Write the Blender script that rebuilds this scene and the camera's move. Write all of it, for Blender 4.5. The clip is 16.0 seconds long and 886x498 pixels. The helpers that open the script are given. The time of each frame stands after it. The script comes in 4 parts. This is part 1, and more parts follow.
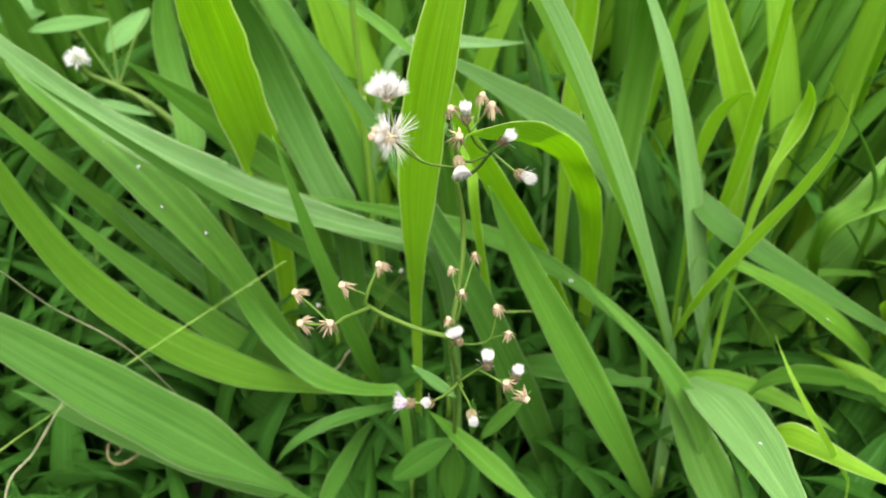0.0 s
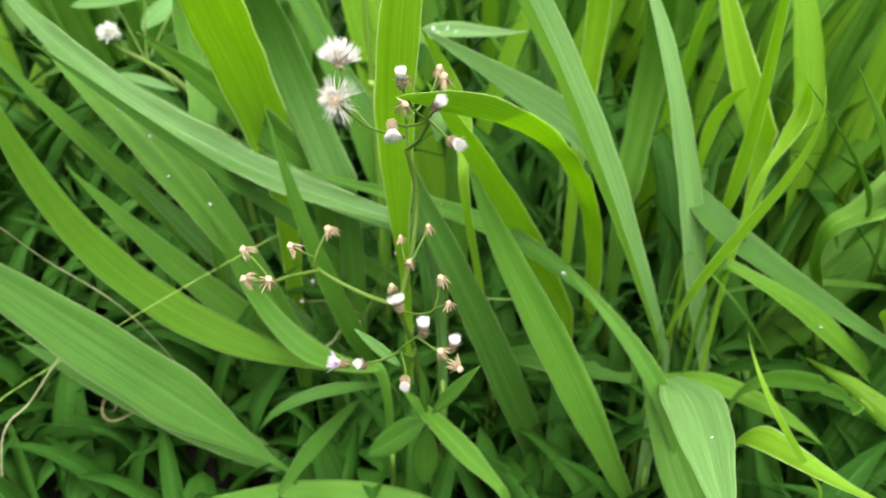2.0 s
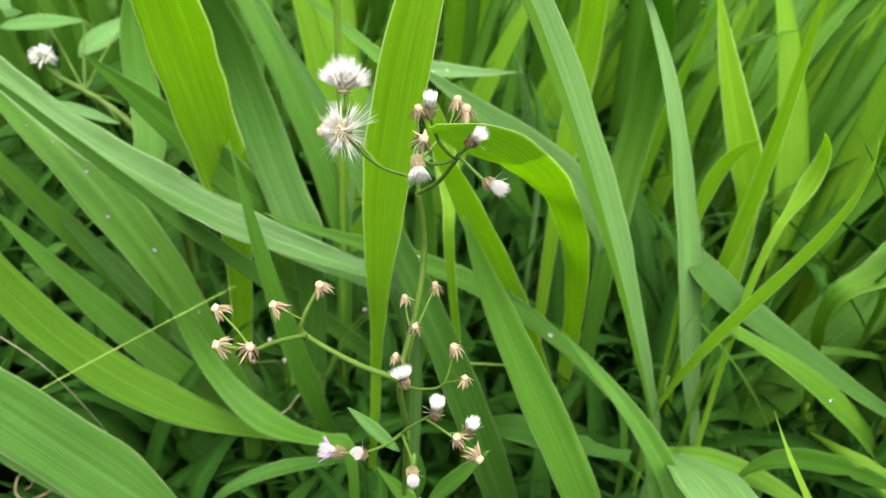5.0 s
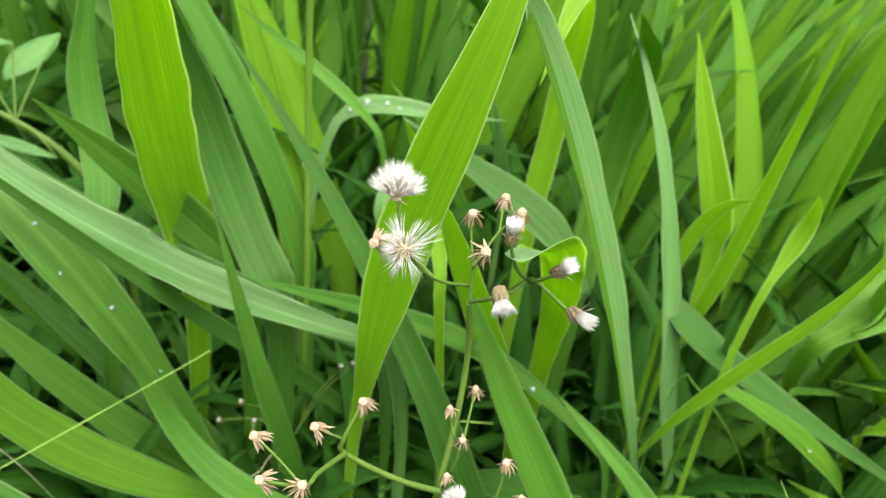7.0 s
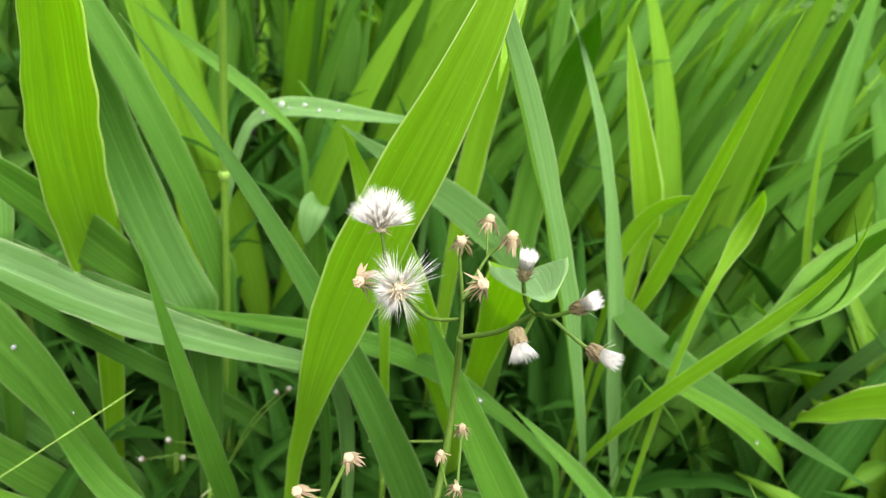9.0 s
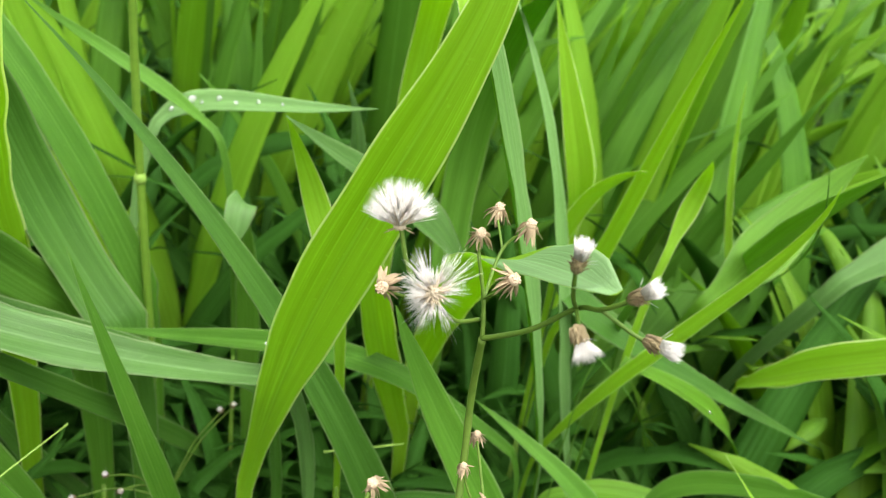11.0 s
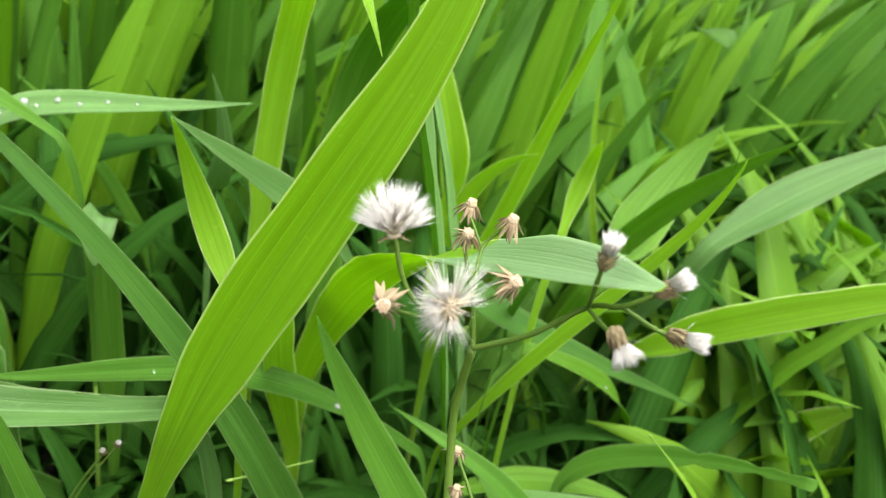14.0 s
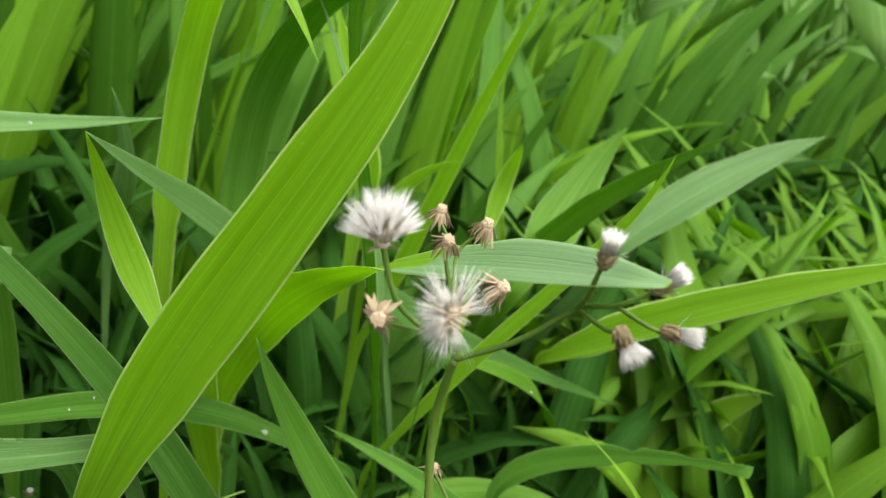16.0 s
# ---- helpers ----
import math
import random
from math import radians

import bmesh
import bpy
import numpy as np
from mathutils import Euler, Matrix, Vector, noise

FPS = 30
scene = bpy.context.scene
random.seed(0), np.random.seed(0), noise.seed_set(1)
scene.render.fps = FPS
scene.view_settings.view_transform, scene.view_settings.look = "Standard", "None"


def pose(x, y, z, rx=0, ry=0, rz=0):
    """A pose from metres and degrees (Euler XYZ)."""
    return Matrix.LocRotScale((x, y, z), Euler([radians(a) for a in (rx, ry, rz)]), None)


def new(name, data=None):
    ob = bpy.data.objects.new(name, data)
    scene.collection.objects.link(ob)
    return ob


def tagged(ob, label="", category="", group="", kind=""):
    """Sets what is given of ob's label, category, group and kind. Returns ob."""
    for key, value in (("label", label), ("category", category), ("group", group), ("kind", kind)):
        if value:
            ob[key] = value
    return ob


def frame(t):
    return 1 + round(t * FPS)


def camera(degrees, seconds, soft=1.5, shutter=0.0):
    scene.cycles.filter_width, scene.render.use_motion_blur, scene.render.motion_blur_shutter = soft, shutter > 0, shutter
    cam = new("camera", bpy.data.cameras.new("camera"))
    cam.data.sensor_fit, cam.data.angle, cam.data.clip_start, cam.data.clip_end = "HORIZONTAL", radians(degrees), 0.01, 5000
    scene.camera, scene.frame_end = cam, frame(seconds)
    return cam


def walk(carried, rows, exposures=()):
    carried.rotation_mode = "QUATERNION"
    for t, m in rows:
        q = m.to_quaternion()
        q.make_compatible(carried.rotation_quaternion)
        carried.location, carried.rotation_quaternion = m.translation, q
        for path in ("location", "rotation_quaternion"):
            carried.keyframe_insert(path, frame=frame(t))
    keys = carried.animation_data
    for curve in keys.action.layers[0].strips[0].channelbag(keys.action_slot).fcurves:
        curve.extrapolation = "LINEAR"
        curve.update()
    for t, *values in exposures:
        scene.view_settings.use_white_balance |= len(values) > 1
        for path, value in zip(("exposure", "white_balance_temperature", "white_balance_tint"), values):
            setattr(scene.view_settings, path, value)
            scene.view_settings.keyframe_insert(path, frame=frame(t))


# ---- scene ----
cam = camera(55.2, 16.0, soft=1.1)
METRES, EYE, TILT, LEAN, TURN = 0.24, 0.32, -30.0, 0.0, 0.0
EXPOSURES = [(0.0, 1.48), (5.5, 1.46), (9.0, 1.48), (14.7, 1.51), (16.0, 1.13)]
ROWS = [
    (0.0, 0.0, 0.0, 0.0, 0.0, 0.0, -0.0),
    (0.5, 0.0241, -0.0024, 0.0004, 1.32, -0.11, -1.02),
    (1.0, 0.0539, -0.0127, -0.0049, 2.39, -0.13, -2.0),
    (1.5, 0.0872, -0.014, -0.0104, 3.34, -0.26, -2.8),
    (2.0, 0.1308, -0.0068, -0.0372, 4.4, 0.33, -3.56),
    (2.5, 0.1498, 0.0076, -0.0563, 4.43, 0.77, -4.22),
    (3.0, 0.1474, 0.0496, -0.0817, 4.26, 1.96, -4.75),
    (5.5, -0.0078, 0.1634, -0.0164, -2.49, 4.23, -4.54),
    (6.0, -0.0492, 0.18, 0.0214, -4.18, 4.04, -4.37),
    (6.5, -0.0771, 0.1893, 0.057, -5.66, 3.5, -4.13),
    (7.0, -0.1043, 0.1911, 0.0714, -7.64, 3.6, -3.9),
    (7.5, -0.1226, 0.2125, 0.0777, -9.15, 3.98, -3.43),
    (8.0, -0.138, 0.2223, 0.0883, -11.04, 3.66, -2.75),
    (8.5, -0.1574, 0.2485, 0.0932, -13.25, 3.68, -1.7),
    (9.0, -0.1702, 0.275, 0.1064, -15.13, 3.04, -0.53),
    (11.5, -0.2635, 0.3794, 0.1223, -25.45, 1.25, 4.79),
    (12.0, -0.2792, 0.393, 0.1351, -27.86, 0.28, 5.64),
    (12.5, -0.2856, 0.4182, 0.1303, -29.69, 0.66, 6.49),
    (13.0, -0.2933, 0.4355, 0.13, -31.63, 0.58, 7.3),
    (13.5, -0.2988, 0.4497, 0.1348, -33.29, 0.24, 8.03),
    (14.0, -0.3093, 0.4648, 0.141, -35.4, -0.16, 8.79),
    (14.5, -0.3222, 0.4793, 0.1399, -37.72, -0.23, 9.45),
    (15.0, -0.3257, 0.4933, 0.1422, -39.36, -0.36, 10.17),
    (15.5, -0.3285, 0.5048, 0.1392, -40.98, -0.09, 10.98),
    (16.0, -0.3416, 0.5197, 0.1482, -43.58, -0.72, 11.62),
]
walk(cam, [(t, pose(0, 0, EYE, TILT, LEAN, TURN) @ pose(METRES * x, METRES * y, METRES * z, 90 + pitch, roll, yaw)) for t, x, y, z, yaw, pitch, roll in ROWS], exposures=EXPOSURES)
cam.data.dof.use_dof, cam.data.dof.focus_distance, cam.data.dof.aperture_fstop = True, 0.156, 32.0

# ---- light: a bright overcast sky with a broad, weak sun ----
SUN_HEIGHT, SUN_TURN = 68.0, 170.0
world = bpy.data.worlds.new("sky")
scene.world = world
world.use_nodes = True
wn = world.node_tree
sky = wn.nodes.new("ShaderNodeTexSky")
sky.sky_type, sky.sun_disc = "NISHITA", False
sky.sun_elevation, sky.sun_rotation = radians(SUN_HEIGHT), radians(SUN_TURN)
sky.air_density, sky.dust_density, sky.ozone_density = 1.0, 4.0, 1.0
wash = wn.nodes.new("ShaderNodeHueSaturation")
wash.inputs["Saturation"].default_value = 0.12
wn.links.new(sky.outputs["Color"], wash.inputs["Color"])
wn.links.new(wash.outputs["Color"], wn.nodes["Background"].inputs["Color"])
wn.nodes["Background"].inputs["Strength"].default_value = 0.15
sun_data = bpy.data.lights.new("sun", "SUN")
sun_data.energy, sun_data.angle, sun_data.color = 1.5, radians(80), (1.0, 0.97, 0.9)
sun = new("sun", sun_data)
sun.rotation_euler = (radians(90 - SUN_HEIGHT), 0, radians(180 - SUN_TURN))


# ---- materials ----
def nodes_of(name):
    m = bpy.data.materials.new(name)
    m.use_nodes = True
    nt = m.node_tree
    return m, nt, nt.nodes["Principled BSDF"]


def add(nt, kind, **values):
    n = nt.nodes.new(kind)
    for key, v in values.items():
        if key in n.inputs:
            n.inputs[key].default_value = v
    return n


def maths(nt, op, a, b=None, clamp=False):
    n = nt.nodes.new("ShaderNodeMath")
    n.operation, n.use_clamp = op, clamp
    for i, v in enumerate((a, b)):
        if v is None:
            continue
        if isinstance(v, (int, float)):
            n.inputs[i].default_value = v
        else:
            nt.links.new(v, n.inputs[i])
    return n.outputs[0]


def mixed(nt, fac, a, b):
    n = nt.nodes.new("ShaderNodeMix")
    n.data_type = "RGBA"
    for sock, v in ((n.inputs[0], fac), (n.inputs[6], a), (n.inputs[7], b)):
        if isinstance(v, (int, float)):
            sock.default_value = v
        elif isinstance(v, tuple):
            sock.default_value = (*v, 1)
        else:
            nt.links.new(v, sock)
    return n.outputs[2]


def ramp(nt, value, lo, hi):
    n = nt.nodes.new("ShaderNodeMapRange")
    n.inputs["From Min"].default_value, n.inputs["From Max"].default_value = lo, hi
    nt.links.new(value, n.inputs["Value"])
    return n.outputs[0]


def leaf_material(name, deep, fresh, through_leaf, share=0.38, rough=0.44, vein=1.0, islands=False, rim=0.15, ribs=4.0, gloss=0.2):
    """A grass leaf: fine lengthwise veins, a pale midrib and rim, uneven yellowing, and light that passes through."""
    m, nt, bsdf = nodes_of(name)
    uv = nt.nodes.new("ShaderNodeUVMap").outputs["UV"]
    sep = nt.nodes.new("ShaderNodeSeparateXYZ")
    nt.links.new(uv, sep.inputs[0])
    across, along = sep.outputs["X"], sep.outputs["Y"]
    stretch = nt.nodes.new("ShaderNodeCombineXYZ")
    if islands:
        pick = nt.nodes.new("ShaderNodeNewGeometry").outputs["Random Per Island"]
    else:
        pick = nt.nodes.new("ShaderNodeObjectInfo").outputs["Random"]
    nt.links.new(across, stretch.inputs["X"])
    nt.links.new(maths(nt, "MULTIPLY", along, 0.4), stretch.inputs["Y"])
    nt.links.new(maths(nt, "MULTIPLY", pick, 37.0), stretch.inputs["Z"])
    veins = add(nt, "ShaderNodeTexNoise", Scale=38.0, Detail=2.0, Roughness=0.6)
    broad = add(nt, "ShaderNodeTexNoise", Scale=7.0, Detail=3.0, Roughness=0.6)
    for n in (veins, broad):
        nt.links.new(stretch.outputs[0], n.inputs["Vector"])
    blotch = add(nt, "ShaderNodeTexNoise", Scale=34.0, Detail=4.0, Roughness=0.65)
    place = nt.nodes.new("ShaderNodeTexCoord").outputs["Object"]
    nt.links.new(place, blotch.inputs["Vector"])
    tone = maths(nt, "ADD", maths(nt, "MULTIPLY", pick, 0.5), maths(nt, "MULTIPLY", ramp(nt, blotch.outputs[0], 0.32, 0.7), 0.5))
    body = mixed(nt, tone, deep, fresh)
    light = tuple(min(1, c * 1.5 + 0.02) for c in fresh)
    dark = tuple(c * 0.62 for c in deep)
    body = mixed(nt, maths(nt, "MULTIPLY", ramp(nt, veins.outputs[0], 0.5, 0.66), 0.55 * vein), body, light)
    body = mixed(nt, maths(nt, "MULTIPLY", ramp(nt, broad.outputs[0], 0.48, 0.7), 0.32 * vein), body, dark)
    wander = maths(nt, "MULTIPLY", broad.outputs[0], 4.0)
    turns = maths(nt, "MULTIPLY", across, 6.283 * ribs)
    ridge = maths(nt, "SINE", maths(nt, "ADD", turns, wander))
    line = maths(nt, "SINE", maths(nt, "ADD", maths(nt, "MULTIPLY", turns, 5.0), maths(nt, "MULTIPLY", wander, 2.5)))
    body = mixed(nt, maths(nt, "MULTIPLY", ramp(nt, ridge, 0.0, 1.0), 0.14 * vein), body, dark)
    body = mixed(nt, maths(nt, "MULTIPLY", ramp(nt, ridge, -0.5, -1.0), 0.1 * vein), body, light)
    body = mixed(nt, maths(nt, "MULTIPLY", ramp(nt, line, 0.2, 1.0), 0.16 * vein), body, dark)
    off = maths(nt, "ABSOLUTE", maths(nt, "SUBTRACT", across, 0.5))
    body = mixed(nt, maths(nt, "MULTIPLY", ramp(nt, off, 0.03, 0.012), 0.4), body, light)
    if rim:
        scar = add(nt, "ShaderNodeTexNoise", Scale=70.0, Detail=3.0, Roughness=0.6)
        nt.links.new(place, scar.inputs["Vector"])
        dry = maths(nt, "MULTIPLY", ramp(nt, scar.outputs[0], 0.71, 0.76), ramp(nt, off, 0.42, 0.5))
        body = mixed(nt, maths(nt, "MULTIPLY", ramp(nt, off, 0.466, 0.474), rim), body, (0.75, 0.82, 0.45))
        body = mixed(nt, maths(nt, "MULTIPLY", dry, 0.7), body, (0.3, 0.2, 0.07))
    specks = add(nt, "ShaderNodeTexNoise", Scale=900.0, Detail=1.0)
    nt.links.new(place, specks.inputs["Vector"])
    body = mixed(nt, maths(nt, "MULTIPLY", ramp(nt, specks.outputs[0], 0.68, 0.76), 0.35 * vein), body, light)
    nt.links.new(body, bsdf.inputs["Base Color"])
    bsdf.inputs["Specular IOR Level"].default_value = gloss
    nt.links.new(maths(nt, "ADD", maths(nt, "MULTIPLY", blotch.outputs[0], 0.22), rough - 0.1), bsdf.inputs["Roughness"])
    bump = add(nt, "ShaderNodeBump", Strength=0.5 * vein, Distance=0.0005)
    nt.links.new(maths(nt, "ADD", veins.outputs[0], maths(nt, "ADD", maths(nt, "MULTIPLY", ridge, 0.1), maths(nt, "MULTIPLY", line, 0.04))), bump.inputs["Height"])
    nt.links.new(bump.outputs[0], bsdf.inputs["Normal"])
    shine = nt.nodes.new("ShaderNodeBsdfTranslucent")
    glow = mixed(nt, 0.55, body, through_leaf)
    nt.links.new(glow, shine.inputs["Color"])
    mix = add(nt, "ShaderNodeMixShader", Fac=share)
    nt.links.new(bsdf.outputs[0], mix.inputs[1])
    nt.links.new(shine.outputs[0], mix.inputs[2])
    nt.links.new(mix.outputs[0], nt.nodes["Material Output"].inputs["Surface"])
    return m


def plain_material(name, a, b, scale, rough=0.6, bump=0.3, distance=0.0005, share=0.0):
    """Two tones mixed by noise at two scales, with fine relief."""
    m, nt, bsdf = nodes_of(name)
    place = nt.nodes.new("ShaderNodeTexCoord").outputs["Object"]
    big = add(nt, "ShaderNodeTexNoise", Scale=scale, Detail=4.0, Roughness=0.6)
    fine = add(nt, "ShaderNodeTexNoise", Scale=scale * 9, Detail=3.0, Roughness=0.6)
    for n in (big, fine):
        nt.links.new(place, n.inputs["Vector"])
    pick = nt.nodes.new("ShaderNodeNewGeometry").outputs["Random Per Island"]
    tone = maths(nt, "ADD", maths(nt, "MULTIPLY", ramp(nt, big.outputs[0], 0.3, 0.7), 0.6), maths(nt, "MULTIPLY", pick, 0.4))
    body = mixed(nt, tone, a, b)
    body = mixed(nt, maths(nt, "MULTIPLY", ramp(nt, fine.outputs[0], 0.5, 0.75), 0.4), body, tuple(c * 0.6 for c in a))
    nt.links.new(body, bsdf.inputs["Base Color"])
    bsdf.inputs["Roughness"].default_value = rough
    bsdf.inputs["Specular IOR Level"].default_value = 0.3
    nb = add(nt, "ShaderNodeBump", Strength=bump, Distance=distance)
    nt.links.new(fine.outputs[0], nb.inputs["Height"])
    nt.links.new(nb.outputs[0], bsdf.inputs["Normal"])
    if share:
        shine = nt.nodes.new("ShaderNodeBsdfTranslucent")
        nt.links.new(body, shine.inputs["Color"])
        mix = add(nt, "ShaderNodeMixShader", Fac=share)
        nt.links.new(bsdf.outputs[0], mix.inputs[1])
        nt.links.new(shine.outputs[0], mix.inputs[2])
        nt.links.new(mix.outputs[0], nt.nodes["Material Output"].inputs["Surface"])
    return m


GREEN = leaf_material("green_leaf", (0.063, 0.19, 0.017), (0.113, 0.272, 0.024), (0.26, 0.53, 0.016), share=0.42)
YOUNG = leaf_material("young_leaf", (0.21, 0.41, 0.02), (0.275, 0.49, 0.03), (0.6, 0.87, 0.018), share=0.59, rim=0.9)
MEADOW = leaf_material("meadow_leaf", (0.06, 0.18, 0.016), (0.11, 0.265, 0.023), (0.26, 0.53, 0.016), share=0.42, vein=0.5, rim=0.0, gloss=0.15)
SPROUT = leaf_material("meadow_young_leaf", (0.15, 0.33, 0.017), (0.21, 0.41, 0.027), (0.48, 0.76, 0.017), share=0.55, vein=0.5, rim=0.0, gloss=0.15)
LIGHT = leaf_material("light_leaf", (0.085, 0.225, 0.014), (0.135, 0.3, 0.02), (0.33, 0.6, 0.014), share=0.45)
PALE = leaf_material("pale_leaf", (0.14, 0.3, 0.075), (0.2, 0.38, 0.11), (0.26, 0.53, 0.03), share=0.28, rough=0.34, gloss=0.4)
DULL = leaf_material("dull_leaf", (0.072, 0.175, 0.032), (0.108, 0.235, 0.052), (0.22, 0.45, 0.03), share=0.3, rough=0.38, gloss=0.35)
# Paler leaf whose colour holds the sky's reflection on an upper face.
PAINTED_SHEEN = leaf_material("painted_sheen_leaf", (0.19, 0.35, 0.13), (0.25, 0.42, 0.18), (0.4, 0.66, 0.12), share=0.4, rough=0.34, gloss=0.6)
# Darker copy of the green leaf; dimness in the clump sits in its colour.
SHADED = leaf_material("shaded_leaf", (0.042, 0.135, 0.015), (0.074, 0.195, 0.021), (0.19, 0.42, 0.015), share=0.4)
FIELD = leaf_material("field_leaf", (0.042, 0.13, 0.016), (0.115, 0.245, 0.025), (0.26, 0.47, 0.02), share=0.4, vein=0.5, islands=True, rim=0.0)
BRIGHT = leaf_material("bright_low_leaf", (0.1, 0.25, 0.016), (0.19, 0.37, 0.022), (0.42, 0.68, 0.014), share=0.55, vein=0.5, islands=True, rim=0.0)
# Undergrowth leaf, its colour darkened for the shade deep between the blades.
LOW_SHADED = leaf_material("low_leaf", (0.018, 0.075, 0.006), (0.038, 0.128, 0.01), (0.1, 0.27, 0.007), share=0.34, rough=0.6, islands=True, rim=0.0, gloss=0.08)
WEED = leaf_material("weed_leaf", (0.04, 0.13, 0.012), (0.07, 0.185, 0.018), (0.13, 0.32, 0.01), share=0.3, vein=0.7, rim=0.0)
HERB = leaf_material("herb_leaf", (0.09, 0.23, 0.045), (0.15, 0.32, 0.08), (0.25, 0.5, 0.06), share=0.35, vein=0.8, rim=0.0, gloss=0.35)
STEM = plain_material("green_stem", (0.06, 0.13, 0.012), (0.11, 0.18, 0.022), 120, 0.55)
RIB = plain_material("leaf_rib", (0.22, 0.44, 0.04), (0.3, 0.52, 0.06), 60, 0.45, share=0.8)
CULM = plain_material("grass_culm", (0.1, 0.215, 0.02), (0.16, 0.28, 0.03), 60, 0.45)
BRACT = plain_material("dry_bract", (0.33, 0.235, 0.125), (0.58, 0.46, 0.3), 500, 0.7, share=0.2)
DISC = plain_material("dry_disc", (0.46, 0.33, 0.21), (0.66, 0.52, 0.36), 700, 0.8)
RIPE = plain_material("ripe_disc", (0.62, 0.51, 0.36), (0.8, 0.71, 0.54), 700, 0.8, share=0.3)
BUD = plain_material("bud_bract", (0.14, 0.135, 0.05), (0.31, 0.22, 0.13), 420, 0.65)
HAIR = plain_material("pappus_hair", (0.9, 0.87, 0.82), (0.95, 0.93, 0.9), 300, 0.6, 0.0, share=0.55)
LILAC = plain_material("lilac_petal", (0.6, 0.38, 0.66), (0.8, 0.62, 0.84), 400, 0.6, share=0.3)
PETAL = plain_material("white_petal", (0.75, 0.76, 0.66), (0.88, 0.88, 0.82), 400, 0.6, share=0.3)
STALK = plain_material("thin_stalk", (0.2, 0.36, 0.05), (0.3, 0.45, 0.09), 90, 0.6)
STRAW = plain_material("straw", (0.33, 0.33, 0.17), (0.46, 0.45, 0.27), 90, 0.6)
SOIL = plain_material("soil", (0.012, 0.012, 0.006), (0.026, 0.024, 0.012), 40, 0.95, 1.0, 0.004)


def turf_over(m):
    """Soil near the clump, closed green turf farther out."""
    nt = m.node_tree
    bsdf = nt.nodes["Principled BSDF"]
    soil = bsdf.inputs["Base Color"].links[0].from_socket
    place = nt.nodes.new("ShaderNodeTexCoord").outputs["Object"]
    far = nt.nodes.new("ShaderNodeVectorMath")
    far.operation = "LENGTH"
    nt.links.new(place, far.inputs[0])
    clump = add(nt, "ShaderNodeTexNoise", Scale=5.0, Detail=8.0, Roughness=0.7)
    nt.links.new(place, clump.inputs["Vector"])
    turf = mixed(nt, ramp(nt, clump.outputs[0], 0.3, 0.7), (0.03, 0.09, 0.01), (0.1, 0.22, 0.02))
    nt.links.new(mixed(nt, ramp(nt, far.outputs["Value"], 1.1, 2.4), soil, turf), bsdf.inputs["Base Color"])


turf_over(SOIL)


def dew_material():
    m, nt, bsdf = nodes_of("dew")
    bsdf.inputs["Base Color"].default_value = (1, 1, 1, 1)
    bsdf.inputs["Roughness"].default_value = 0.06
    bsdf.inputs["IOR"].default_value = 1.33
    bsdf.inputs["Transmission Weight"].default_value = 0.75
    return m


DEW = dew_material()


# ---- making meshes ----
def mesh_of(name, verts, faces, material, uvs=None, smooth=True):
    me = bpy.data.meshes.new(name)
    me.from_pydata([tuple(v) for v in verts], [], faces)
    me.materials.append(material)
    if smooth:
        me.polygons.foreach_set("use_smooth", [True] * len(me.polygons))
    if uvs is not None:
        layer = me.uv_layers.new(name="UVMap")
        idx = np.zeros(len(me.loops), dtype=np.int32)
        me.loops.foreach_get("vertex_index", idx)
        quads = np.asarray(uvs, dtype=np.float32)[np.asarray(faces)]
        span = quads.max(axis=1) - quads.min(axis=1)
        me.polygons.foreach_set("use_smooth", (span.min(axis=1) > 1e-7).tolist())
        layer.data.foreach_set("uv", np.asarray(uvs, dtype=np.float32)[idx].ravel())
    me.update()
    return me


def part(name, data, parent, label=""):
    """Links a mesh as one part under a thing or a part."""
    ob = new(name, data)
    ob.parent = parent
    ob.matrix_parent_inverse = parent.matrix_world.inverted()
    return tagged(ob, label)


def unit(v):
    return v / max(1e-9, float(np.linalg.norm(v)))


def bezier(a, b, c, d, n):
    u = np.linspace(0, 1, n)[:, None]
    a, b, c, d = (np.array(p, float) for p in (a, b, c, d))
    return (1 - u) ** 3 * a + 3 * u * (1 - u) ** 2 * b + 3 * u * u * (1 - u) * c + u ** 3 * d


def tangents(pts):
    t = np.gradient(pts, axis=0)
    return t / np.maximum(np.linalg.norm(t, axis=1), 1e-9)[:, None]


